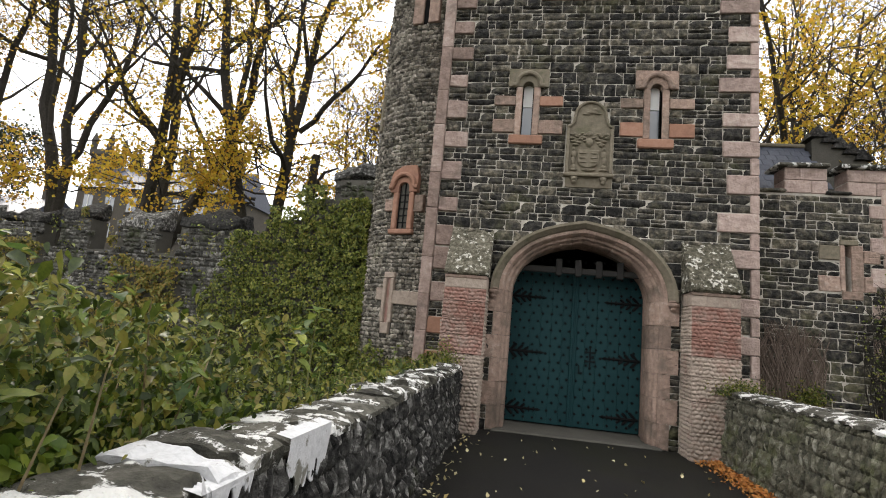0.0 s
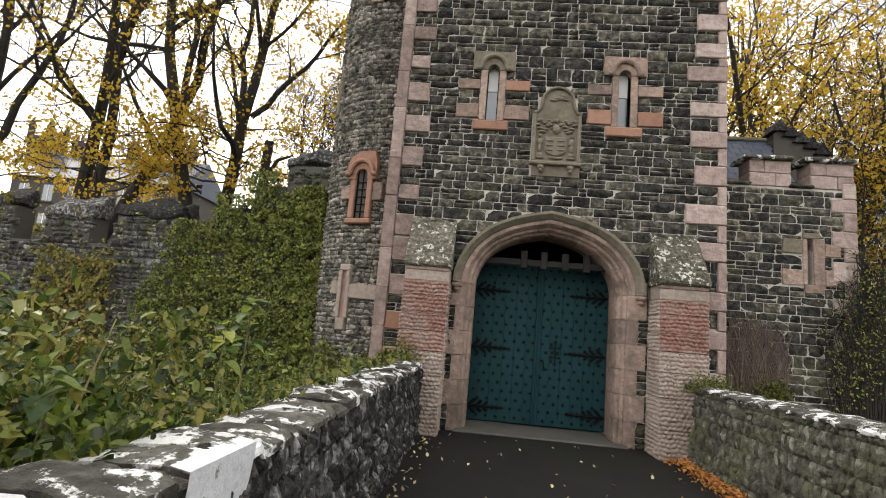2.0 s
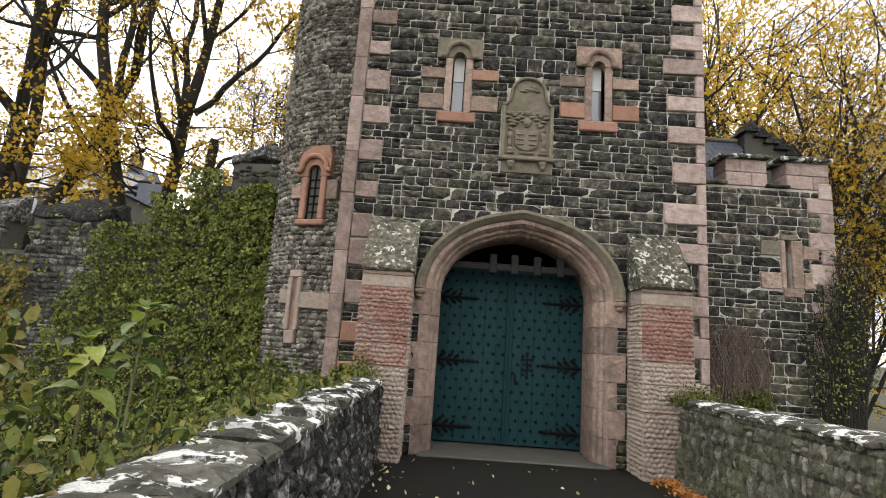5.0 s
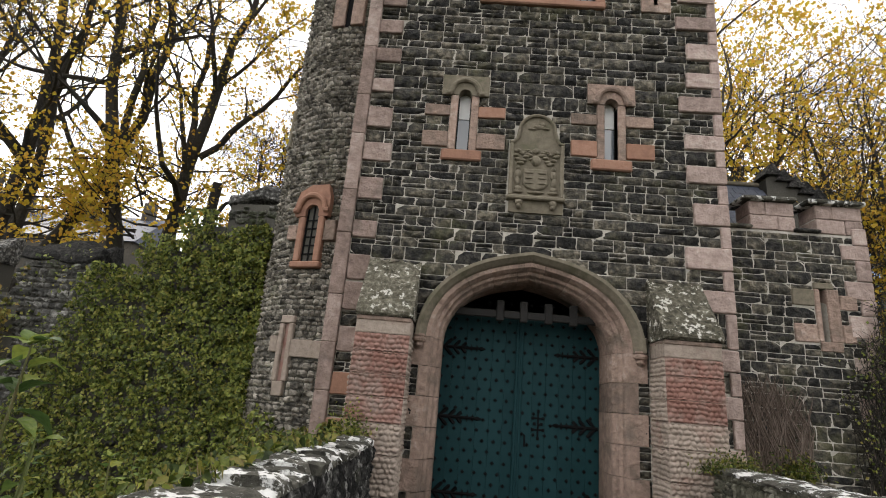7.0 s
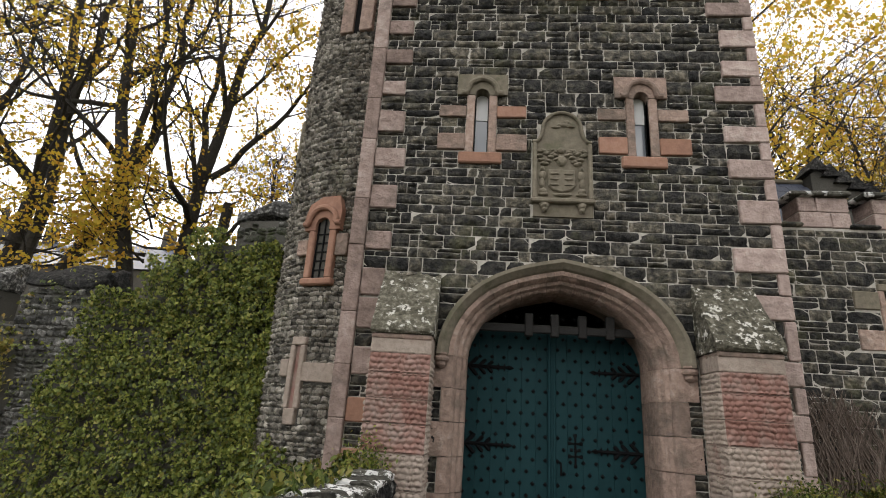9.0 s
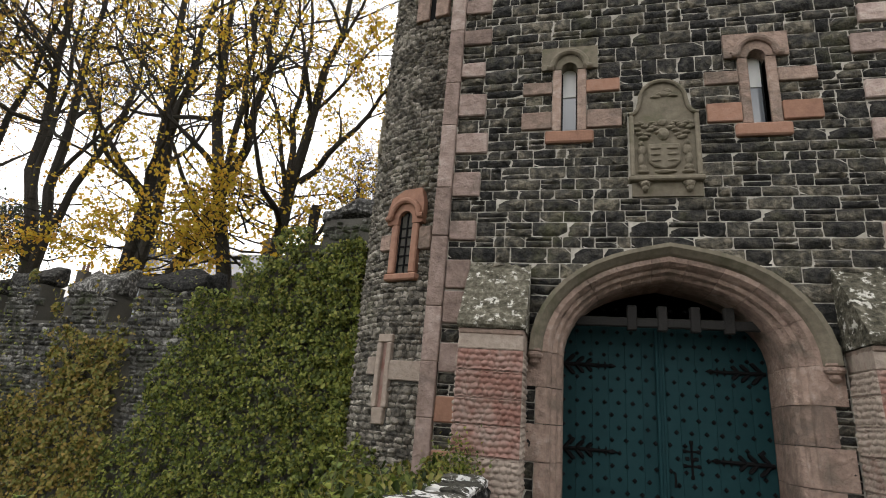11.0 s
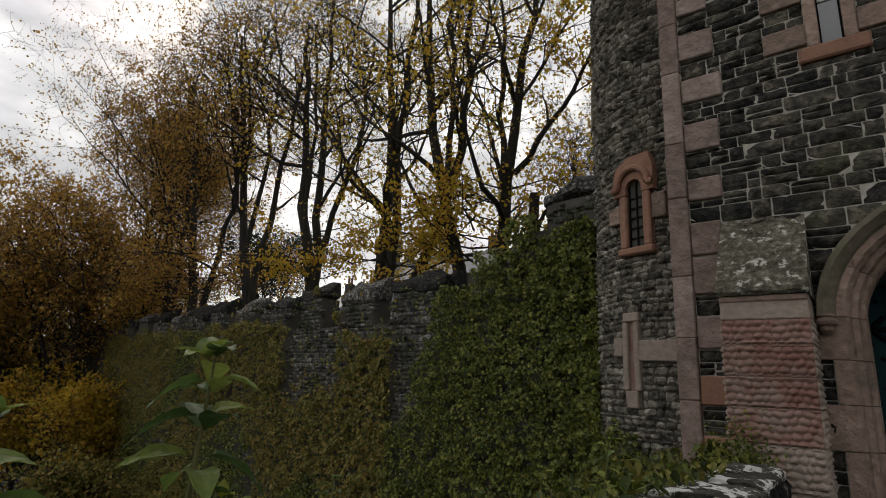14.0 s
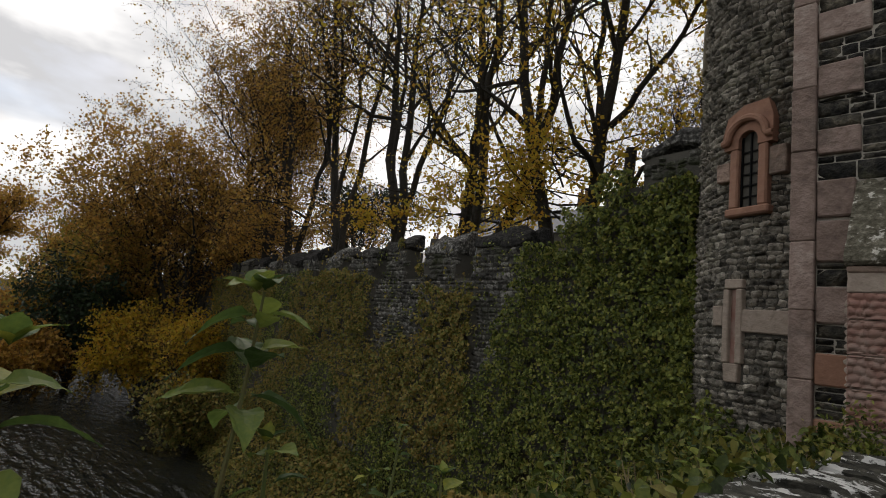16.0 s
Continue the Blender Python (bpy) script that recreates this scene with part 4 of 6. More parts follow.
for x0, x1, z0, z1 in ((-0.30, -0.06, 0.0, 0.9), (0.06, 0.30, 0.0, 0.9)):
    part("jamb", box(x0, x1, -0.03, 0.3, z0, z1, 0.01), M_PINK, th)
# flat panel just behind the jambs; the slit's deep shade is its black colour
part("recess", box(-0.06, 0.06, 0.02, 0.03, 0.0, 0.9), M_DARK, th)
th2 = thing("pale_block", "tall pale dressed stone set in the turret rubble", "stone block")
th2.matrix_basis = turret_frame(62.0, 5.7)
part("stone", box(-0.09, 0.09, -0.035, 0.2, 0.0, 0.75, 0.015), M_GREYSTONE, th2)

# ---- curtain wall ----
WA, WB = 1.307, -0.1161


def yw(x):
    return WA + WB * x


W_DIR = Vector((-1, -WB, 0)).normalized()
W_OUT = Vector((WB, -1, 0)).normalized()
wall_curtain = new("wall_curtain")
tagged(wall_curtain, "long battlemented curtain wall of grey rubble half covered in ivy", "wall", kind="structure")
MERLONS = [(-5.30, -4.3, 4.85)] + [(-9.25, -7.62, 3.64)] + [(-9.95 - 1.93 * i - 1.2 + 0.12 * math.sin(i * 2.3), -9.95 - 1.93 * i + 0.10 * math.sin(i * 3.7 + 1), 3.64 + 0.10 * math.sin(i * 1.9)) for i in range(0, 20)]
STEPS = [(-6.0, -5.30, 4.25), (-6.7, -6.0, 3.75), (-7.62, -6.7, 3.15), (-60, -9.25, 2.8), (-9.25, -7.62, 2.9)]


def wall_slice(x0, x1, z0, z1, thick=0.8, tilt=0.0, bevel=0.0):
    bm = bmesh.new()
    vs = []
    for x in (x0, x1):
        vs.append([bm.verts.new((x, yw(x) + dy, z)) for dy, z in ((0, z0), (0, z1), (thick, z1 + tilt), (thick, z0))])
    bm.faces.new(vs[0])
    bm.faces.new(vs[1][::-1])
    for i in range(4):
        j = (i + 1) % 4
        bm.faces.new((vs[0][i], vs[1][i], vs[1][j], vs[0][j]))
    if bevel:
        bmesh.ops.bevel(bm, geom=bm.edges[:], offset=bevel, segments=1, affect='EDGES')
    return bm


for x0, x1, z in STEPS:
    part("core", wall_slice(x0, x1, -5.0, z), M_RUBBLE_MORTAR, wall_curtain)
for x0, x1, z in MERLONS:
    base = 2.75 if x0 < -5.4 else -5.0
    part("merlon", wall_slice(x0 + 0.02, x1 - 0.02, base, z - 0.15, 0.55), M_RUBBLE_MORTAR, wall_curtain)
    bm = wall_slice(x0 - 0.04, x1 + 0.04, z - 0.17, z + 0.05, 0.62, 0.26, 0.04)
    bmesh.ops.subdivide_edges(bm, edges=bm.edges[:], cuts=4, use_grid_fill=True)
    for vv in bm.verts:
        vv.co += W_OUT * 0.04 + Vector((0.05 * noise.noise(vv.co * 4), 0.05 * noise.noise(vv.co * 5), 0.24 * noise.noise(vv.co * 1.6) + 0.07 * noise.noise(vv.co * 5)))
    part("coping", bm, M_PARAPET, wall_curtain)


def curtain_top(x):
    for x0, x1, z in MERLONS:
        if x0 < x < x1:
            return z - 0.15
    for x0, x1, z in STEPS:
        if x0 <= x <= x1:
            return z
    return 2.8


# ---- side range to the east of the tower ----
RY = 0.85
wall_right = new("wall_right")
tagged(wall_right, "low battlemented side wall of dark basalt with pale joints", "wall", kind="structure")
RS = (4.48, 4.58, 2.85, 3.66)
part("backing", wall_with_holes(2.70, 5.30, RY, RY + 0.7, -1.5, 4.55, [RS]), M_MORTAR, wall_right)
part("side_wall", box(4.6, 5.28, RY + 0.7, 6.0, -1.5, 4.5), M_RUBBLE_MORTAR, wall_right)
for x0, x1 in ((3.53, 4.24), (4.56, 5.29)):
    mer = part("merlon", box(x0 + 0.01, x1 - 0.01, RY + 0.02, RY + 0.4, 4.55, 5.03), M_MORTAR, wall_right)
    for za, zb, cut in ((4.56, 4.80, 0.62), (4.80, 5.035, 0.36)):
        xm = x0 + (x1 - x0) * cut
        for xa, xb in ((x0, xm), (xm, x1)):
            part("ashlar_block", box(xa + 0.004, xb - 0.004, RY - 0.012, RY + 0.41, za + 0.004, zb - 0.004, 0.01, 0.004), M_QUOIN, mer)
    part("cope_slab", box(x0 - 0.13, x1 + 0.03, RY - 0.09, RY + 0.5, 5.042, 5.11, 0.02, 0.01), M_COPE, wall_right)
for x0, x1 in ((2.76, 3.55), (4.20, 4.60)):
    part("crenel_slab", box(x0, x1, RY - 0.08, RY + 0.5, 4.552, 4.61, 0.02, 0.008), M_BASALT, wall_right)
ob = thing("window_8", "arrow slit with grey and pink sandstone dressings", "window", kind="structure", loc=(4.53, RY, 2.85))
for x0, x1, z0, z1, m in ((-0.13, -0.05, 0.0, 0.80, M_PINK), (0.05, 0.24, 0.0, 0.80, M_PINK), (-0.46, -0.132, 0.53, 0.78, M_GREYSTONE), (-0.47, -0.132, -0.02, 0.25, M_PINK), (0.242, 0.50, 0.50, 0.72, M_PINK), (-0.13, 0.16, 0.802, 0.90, M_GREYSTONE), (-0.10, 0.22, -0.14, -0.002, M_PINK), (0.242, 0.42, 0.0, 0.27, M_PINK)):
    part("block", box(x0, x1, -0.03, 0.3, z0, z1, 0.01, 0.006), m, ob)
# shade inside the slit is painted as a black sheet
part("back", box(-0.06, 0.06, 0.32, 0.34, -0.02, 0.85), M_DARK, ob)
right_holes = [(4.40, 4.77, 2.83, 3.66), (4.07, 4.40, 3.38, 3.63), (4.06, 4.40, 2.83, 3.10), (4.77, 5.03, 3.35, 3.57), (4.40, 4.69, 3.652, 3.75), (4.43, 4.75, 2.71, 2.85), (4.77, 4.95, 2.85, 3.12)]
z = -0.2
k = 0
while z < 4.5:
    hq = 0.24 + 0.05 * (k % 3)
    x0 = 5.31 - (0.42 if k % 2 else 0.22)
    part("quoin", box(x0, 5.31, RY - 0.03, RY + 0.45, z + 0.005, z + hq - 0.005, 0.012, 0.006), M_QUOIN, wall_right)
    right_holes.append((x0, 5.31, z, z + hq))
    z += hq
    k += 1

# slate roof and stepped gable behind the side wall
roof = thing("slate_roof", "dark blue slate roof behind the battlements", "roof", kind="structure")
for k in range(-1, 9):
    for i in range(9):
        x = 2.80 + i * 0.21 + (0.1 if k % 2 else 0)
        b = box(-0.10, 0.10, 0.0, 0.2, -0.008, 0.008)
        o = part("slate", b, M_SLATE, roof)
        o.matrix_basis = Matrix.Translation((x, RY + 0.55 + k * 0.11, 4.72 + k * 0.145)) @ Matrix.Rotation(radians(52), 4, 'X')
# walls closing the roof under the slates, shade put in as near-black colour
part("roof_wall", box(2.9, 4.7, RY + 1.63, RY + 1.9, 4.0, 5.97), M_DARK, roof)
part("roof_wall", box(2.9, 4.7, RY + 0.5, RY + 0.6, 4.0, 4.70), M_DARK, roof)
part("ridge", box(2.93, 4.6, RY + 1.46, RY + 1.62, 5.98, 6.06, 0.02), M_GREYSTONE, roof)
gable = thing("stepped_gable", "weathered gable with saddle-shaped coping steps", "gable", kind="structure", loc=(4.75, RY + 1.3, 0.62))
part("gable_wall", prism([(-0.12, 3.4), (0.95, 3.4), (0.95, 5.0), (0.0, 5.55), (-0.12, 5.46)], 0.0, 0.35), M_RUBBLE_MORTAR, gable)
for i in range(5):
    for s in (1,):
        bm = bmesh.new()
        vs = [bm.verts.new(p) for p in ((-0.17, -0.08, 0), (0.17, -0.08, 0), (0.17, 0.43, 0), (-0.17, 0.43, 0), (0, -0.06, 0.26), (0, 0.41, 0.26))]
        for q in ((0, 1, 4), (2, 3, 5), (1, 2, 5, 4), (3, 0, 4, 5), (3, 2, 1, 0)):
            bm.faces.new([vs[w] for w in q])
        part("saddle_stone", bm, M_PARAPET, gable).location = (s * 0.20 * i, 0, 5.52 - 0.115 * i)

# ---- ground, water, road ----
def smooth(a, b, x):
    t = min(1.0, max(0.0, (x - a) / (b - a)))
    return t * t * (3 - 2 * t)


def ground_z(x, y):
    n = noise.noise(Vector((x * 0.35, y * 0.35, 0))) * 0.18
    wall_y = yw(min(x, -3.0))
    if x < -3.0 and y > wall_y + 0.3:
        return 2.55 + 0.11 * min(60.0, y - wall_y) + n * 0.5
    if x >= -3.0 and y > 0.6:
        return -0.35 if y < 7 else -0.35 + 0.05 * min(80.0, y - 7)
    if -2.25 < x < 2.3:
        return -0.45
    if x >= 2.3:
        return -0.35 - 0.25 * smooth(2.3, 9, x)
    d = -2.25 - x
    z = 0.62 - 0.45 * d + n * min(1.0, d)
    z = max(z, -4.7)
    z = max(z, -2.3 - 0.80 * (wall_y - y) + n)                       # bank under the curtain wall
    z = max(z, -4.7 + 6.0 * smooth(38, 58, -x))                      # the far bend of the river
    z = max(z, -4.7 + 5.0 * smooth(9.5, 16, -y) if x < -8 else z)    # far bank
    return z


def steps(fine_lo, fine_hi, step):
    a = list(np.arange(fine_lo, fine_hi + 1e-6, step))
    g = step
    while a[-1] < 2500:
        g *= 1.5
        a.append(a[-1] + g)
    g = step
    while a[0] > -2500:
        g *= 1.5
        a.insert(0, a[0] - g)
    return a


gx, gy = steps(-30, 6, 0.5), steps(-14, 12, 0.5)
gv = [(x, y, ground_z(x, y)) for y in gy for x in gx]
gf = [(j * len(gx) + i, j * len(gx) + i + 1, (j + 1) * len(gx) + i + 1, (j + 1) * len(gx) + i) for j in range(len(gy) - 1) for i in range(len(gx) - 1)]
ground = new("ground", mesh_of("ground", gv, gf, M_SOIL))
tagged(ground, "earth bank with leaf litter falling to the river", "ground", kind="structure")
wv = [(x, y, -3.72) for x, y in ((-62, -18), (-9, -18), (-9, 9), (-62, 9))]
tagged(new("water", mesh_of("water", wv, [(0, 1, 2, 3)], M_WATER)), "dark rippled river water", "water", kind="structure")


def road_mesh():
    xs, ys = np.linspace(-1.95, 2.15, 15), np.linspace(-26, -0.02, 60)
    v = [(x, y, 0.03 - 0.018 * (x / 2) ** 2 + 0.006 * noise.noise(Vector((x * 0.8, y * 0.8, 3)))) for y in ys for x in xs]
    f = [(j * 15 + i, j * 15 + i + 1, (j + 1) * 15 + i + 1, (j + 1) * 15 + i) for j in range(59) for i in range(14)]
    return mesh_of("road", v, f, M_ASPHALT)


tagged(new("road", road_mesh()), "dark worn asphalt drive on the bridge", "road", kind="structure")

# ---- bridge parapets ----
wall_pl = new("wall_parapet_1")
tagged(wall_pl, "dark rubble parapet with white-splashed cope stones", "wall", kind="structure")
wall_pr = new("wall_parapet_2")
tagged(wall_pr, "mossy grey rubble parapet", "wall", kind="structure")


def parapet_core(xb, xt, xo, y0, y1, z1, tipped):
    bm = bmesh.new()
    n = 40
    rows = []
    for i in range(n + 1):
        y = y0 + (y1 - y0) * i / n
        rows.append([bm.verts.new((x, y, z)) for x, z in ((xb, -0.3), (xt, z1), (xo, z1 - tipped), (xo, -0.6))])
    for a, b in zip(rows, rows[1:]):
        for k in range(4):
            bm.faces.new((a[k], b[k], b[(k + 1) % 4], a[(k + 1) % 4]))
    bm.faces.new(rows[0])
    bm.faces.new(rows[-1][::-1])
    return bm


part("core", parapet_core(-1.81, -1.87, -2.26, -20, -0.62, 0.97, 0.0), M_DARKJOINT, wall_pl)
part("core", parapet_core(1.98, 2.11, 2.55, -20, -0.60, 1.02, 0.0), M_PARAPET_R, wall_pr)
part("core", parapet_core(1.98, 2.11, 2.55, -0.60, 0.84, 1.02, 0.0), M_RUBBLE_MORTAR, wall_pr).location.x = 0.36


def cope_stone(w, seed, xa, xb, h, painted):
    """A rough rounded cope stone that runs across the wall; w: its length along it."""
    bm = bmesh.new()
    r = random.Random(seed)
    bmesh.ops.create_cube(bm, size=1)
    bmesh.ops.subdivide_edges(bm, edges=bm.edges[:], cuts=7, use_grid_fill=True)
    for v in bm.verts:
        c = v.co.copy()
        rnd = 1 - 0.10 * (abs(c.y * 2) ** 6) * (1 if c.z > 0 else 0)
        x = xa + (xb - xa) * (c.x + 0.5)
        z = (c.z + 0.5) * h * rnd
        edge = abs(c.x * 2) ** 5
        if c.z > 0:
            z -= 0.035 * edge
        p = Vector((x, c.y * w, z))
        v.co = p + Vector((0.030, 0.014, 0.022)) * noise.noise(p * 5.5 + Vector((seed * 3.7, 0, 0))) + Vector((0.018, 0.012, 0.020)) * noise.noise(p * 15 + Vector((seed, 5, 0)))
    return bm


y = -0.66
q = 0
while y > -12:
    w = rng.uniform(0.14, 0.36)
    white = -7.66 < y - w / 2 < -7.22
    h = rng.uniform(0.05, 0.10)
    if white:
        h = 0.09
    bm = cope_stone(w - 0.012, q, -1.835 + rng.uniform(-0.015, 0.015), -2.30, h, white)
    o = part("cope_stone", bm, M_WHITEWASH if white else M_COPE, wall_pl)
    o.location = (0, y - w / 2, 0.965 + rng.uniform(-0.01, 0.01))
    y -= w
    q += 1


def splash(y0, y1, z0, seed, lip=1.0):
    """A thin coat of whitewash run down the face of the wall, with a ragged lower edge."""
    bm = bmesh.new()
    n = 28
    rows = []
    for i in range(n + 1):
        t = i / n
        y = y0 + (y1 - y0) * t
        low = z0 + 0.07 * noise.noise(Vector((t * 9, seed, 0))) + 0.05 * noise.noise(Vector((t * 31, seed, 4))) + 0.12 * (2 * t - 1) ** 4
        rows.append([bm.verts.new((-1.796 + 0.05 * (z + 0.0) * -0.6 + off, y, z)) for z, off in ((low, 0.0), (low, 0.006), ((low + lip) / 2, 0.012), (lip, 0.014), (lip + 0.012, -0.05 - 0.06 * abs(noise.noise(Vector((t * 14, seed, 9))))))])
    for a, b in zip(rows, rows[1:]):
        for k in range(4):
            bm.faces.new((a[k], a[k + 1], b[k + 1], b[k]))
    return bm


part("whitewash_run", splash(-7.02, -6.55, 0.84, 2.0, 1.055), M_WHITEWASH, wall_pl, "white paint run down the parapet face")
part("whitewash_run", splash(-7.62, -7.26, 0.94, 7.0), M_WHITEWASH, wall_pl, "white paint run down the parapet face")
y = -0.5
while y > -12:
    w = rng.uniform(0.35, 0.7)
    o = part("cope_slab", cope_stone(w - 0.01, 500 + int(y * 10), 2.07, 2.60, 0.065, False), M_COPE, wall_pr)
    o.location = (0, y - w / 2, 1.015 + rng.uniform(-0.008, 0.008))
    y -= w

# ---- stones of the walls ----
tower_holes = quoin_holes + slit_holes + crest_holes + high_holes + [(-2.24, -1.55, -1, 3.30), (1.60, 2.30, -1, 3.30)]


def gate_block(z):
    if z < SPRING:
        return (-1.445, 1.445)
    if z < 3.52:
        lo, hi = 0.0, 1.5
        for _ in range(24):
            m = (lo + hi) / 2
            if arch_z(m, 1.5, arch_rise(1.5)) > z:
                lo = m
            else:
                hi = m
        return (-lo, lo)
    return None


face = [((u, 0.022, z), (1, 0, rng.uniform(-0.02, 0.02)), (0, -1, 0), w, h, rng.uniform(0.028, 0.075)) for u, z, w, h in courses(-TW + 0.02, TW - 0.02, 0.0, TOP, (0.11, 0.235), (0.12, 0.46), tower_holes, 0.010, 0.34, gate_block, 5)]
lay_stones(wall_tower, "stone", face, SQUARED, M_BASALT, 300, near=lambda s: abs(s[0][0]) * 0.6 + abs(s[0][2] - 3.9))



def arc_hole(a, x0, x1, z0, z1):
    """A hole in turret coordinates: metres round from straight ahead, growing west."""
    return (a * per - x1, a * per - x0, z0, z1)


t_holes = [arc_hole(WIN_A, -0.24, 0.24, 3.34, 4.3), arc_hole(WIN_A, -0.33, 0.30, 4.2, 4.55), arc_hole(WIN_A, -0.27, 0.28, 4.55, 4.68), arc_hole(WIN_A, -0.42, 0.44, 3.82, 4.06), arc_hole(SLIT_A, -0.13, 0.13, 1.40, 2.6), arc_hole(SLIT_A, -0.30, 0.66, 1.98, 2.24), arc_hole(14, -0.3, 0.3, 7.85, 8.75), arc_hole(62, -0.09, 0.09, 5.7, 6.45)]
tur = []
for u, z, w, h in courses(-20 * per, 100 * per, -0.6, TOP, (0.04, 0.115), (0.05, 0.18), t_holes, 0.007, 0.3, None, 9):
    a = u / per
    out = (on_turret(a, 0) - TC).normalized()
    along = Vector((-out.y, out.x, 0)) + Vector((0, 0, rng.uniform(-0.34, 0.34)))
    tur.append((on_turret(a, z, TR - 0.03), along, out, w, h * rng.uniform(0.85, 1.15), rng.uniform(0.02, 0.08)))
lay_stones(wall_turret, "stone", tur, RAGGED, M_RUBBLE, 300, near=lambda s: abs(s[0][2] - 3.5))

rt = [((u, RY + 0.002, z), (1, 0, 0), (0, -1, 0), w, h, rng.uniform(0.02, 0.055)) for u, z, w, h in courses(2.74, 5.30, -0.2, 4.54, (0.10, 0.21), (0.13, 0.44), right_holes, 0.010, 0.3, None, 15)]
lay_stones(wall_right, "stone", rt, SQUARED, M_BASALT, 300, near=lambda s: -s[0][2])


def bare(x, z):
    """Where the curtain wall shows its stone through the ivy."""
    s = -x
    top = curtain_top(x)
    n = noise.noise(Vector((x * 0.55, z * 0.5, 2.0))) + 0.5 * noise.noise(Vector((x * 1.7, z * 1.4, 8.0)))
    if s < 5.4:
        return z > 4.35 + 0.2 * n
    if s < 7.5:
        return n > 0.85
    if s < 9.0:
        return z > 0.7 + 0.7 * n and s > 7.55 + 0.7 * (3.4 - z) / 3 + 0.35 * n
    if s < 10.9:
        return z > 2.75 + 0.3 * n
    if s < 13.2:
        return z > 1.2 + 0.8 * n and n > -0.35
    return z > 3.05 + 0.4 * n or n > 0.42


cur = []
for u, z, w, h in courses(4.35, 24.0, -4.4, 4.8, (0.07, 0.17), (0.07, 0.24), (), 0.012, 0.4, None, 21):
    x = -u
    if z + h / 2 > curtain_top(x) + 0.02 or (not bare(x, z) and rng.random() > 0.12):
        continue
    cur.append((Vector((x, yw(x) - 0.005, z)), W_DIR + Vector((0, 0, rng.uniform(-0.28, 0.28))), W_OUT, w, h, rng.uniform(0.03, 0.09)))
lay_stones(wall_curtain, "stone", cur, RAGGED, M_WALLSTONE, 300, near=lambda s: -s[0][0])

pl = []
for u, z, w, h in courses(0.62, 10.0, -0.02, 0.965, (0.09, 0.22), (0.028, 0.085), (), 0.007, 0.15, None, 31):
    t = (z + 0.3) / 1.27
    pl.append(((-1.81 - 0.06 * t, -u, z), (0, 1, 0.1 * rng.uniform(-1, 1)), (1, 0, 0), w, h * 1.2, rng.uniform(0.015, 0.075)))
lay_stones(wall_pl, "stone", pl, RAGGED, M_PARAPET, 300, near=lambda s: -s[0][1])
pr = []
for u, z, w, h in courses(0.60, 9.0, -0.02, 1.02, (0.09, 0.21), (0.03, 0.095), (), 0.008, 0.15, None, 41):
    t = (z + 0.3) / 1.32
    pr.append(((1.98 + 0.13 * t, -u, z), (0, 1, 0.2 * rng.uniform(-1, 1)), (-1, 0, 0), w, h * 1.1, rng.uniform(0.02, 0.07)))
lay_stones(wall_pr, "stone", pr, RAGGED, M_PARAPET_R, 300, near=lambda s: -s[0][1])


# ---- ivy and undergrowth ----
def ivy(name, label, pts, norms, sizes, mat, parent=None):
    v, f = leaf_cloud(np.array(pts), np.array(sizes), np.array(norms), 0.9, 0.40)
    ob = new(name, fast_mesh(name, v, f, mat))
    return tagged(ob, label, "ivy", kind="stuff")


green, brown = [], []
r2 = random.Random(77)
while len(green) + len(brown) < 150000:
    s = 4.2 + 26 * r2.random() ** 1.9
    x = -s
    top = curtain_top(x) + (0.25 if s < 7.6 else 0.10 + 0.40 * max(0.0, noise.noise(Vector((x * 0.8, 0, 44)))))
    z = -3.6 + (top + 3.6) * r2.random() ** 0.8
    if bare(x, z) and (s < 5.6 or r2.random() > 0.10 or noise.noise(Vector((x * 2.2, z * 2.2, 64))) < 0.0):
        continue
    if s < 5.3 and z > 4.2:
        continue
    dens = 0.55 + 0.75 * noise.noise(Vector((x * 1.6, z * 1.6, 20)))
    if r2.random() > dens + 0.35:
        continue
    if noise.noise(Vector((x * 4.6, z * 5.4, 61))) < -0.16 and r2.random() < 0.85:
        continue
    bulge = 0.10 + 0.13 * (1 + noise.noise(Vector((x * 0.9, z * 0.9, 31)))) + 0.10 * max(0, 1.0 - z) * 0.6
    bulge += 0.30 * max(0.0, noise.noise(Vector((x * 3.6, z * 4.6, 8))))
    p = Vector((x, yw(x), z)) + W_OUT * (0.03 + bulge * r2.random() ** 0.4)
    tone = noise.noise(Vector((x * 0.35, z * 0.3, 50)))
    (brown if s > 8.8 and tone > -0.15 else green).append(p)
ivy("ivy", "dense green ivy covering the curtain wall", green, [(-0.1, -1, 0.35)] * len(green), npr.uniform(0.035, 0.085, len(green)), M_IVY)
ivy("autumn_ivy", "browning ivy and creeper hanging on the curtain wall", brown, [(-0.1, -1, 0.35)] * len(brown), npr.uniform(0.045, 0.10, len(brown)), M_IVY_BROWN)

# ivy that creeps round the turret foot
tp = []
for _ in range(3800):
    a = r2.uniform(20, 95)
    zmax = 4.0 * smooth(48, 84, a) + 1.1 * (1 - smooth(48, 84, a)) + 0.5 * noise.noise(Vector((a * 0.1, 0, 3)))
    tp.append(on_turret(a, r2.uniform(-0.5, max(0.4, zmax)), TR + 0.02 + 0.12 * r2.random()))
ivy("turret_ivy", "ivy creeping up the foot of the turret", tp, [tuple((p - TC).normalized()) for p in tp], npr.uniform(0.04, 0.085, len(tp)), M_IVY)

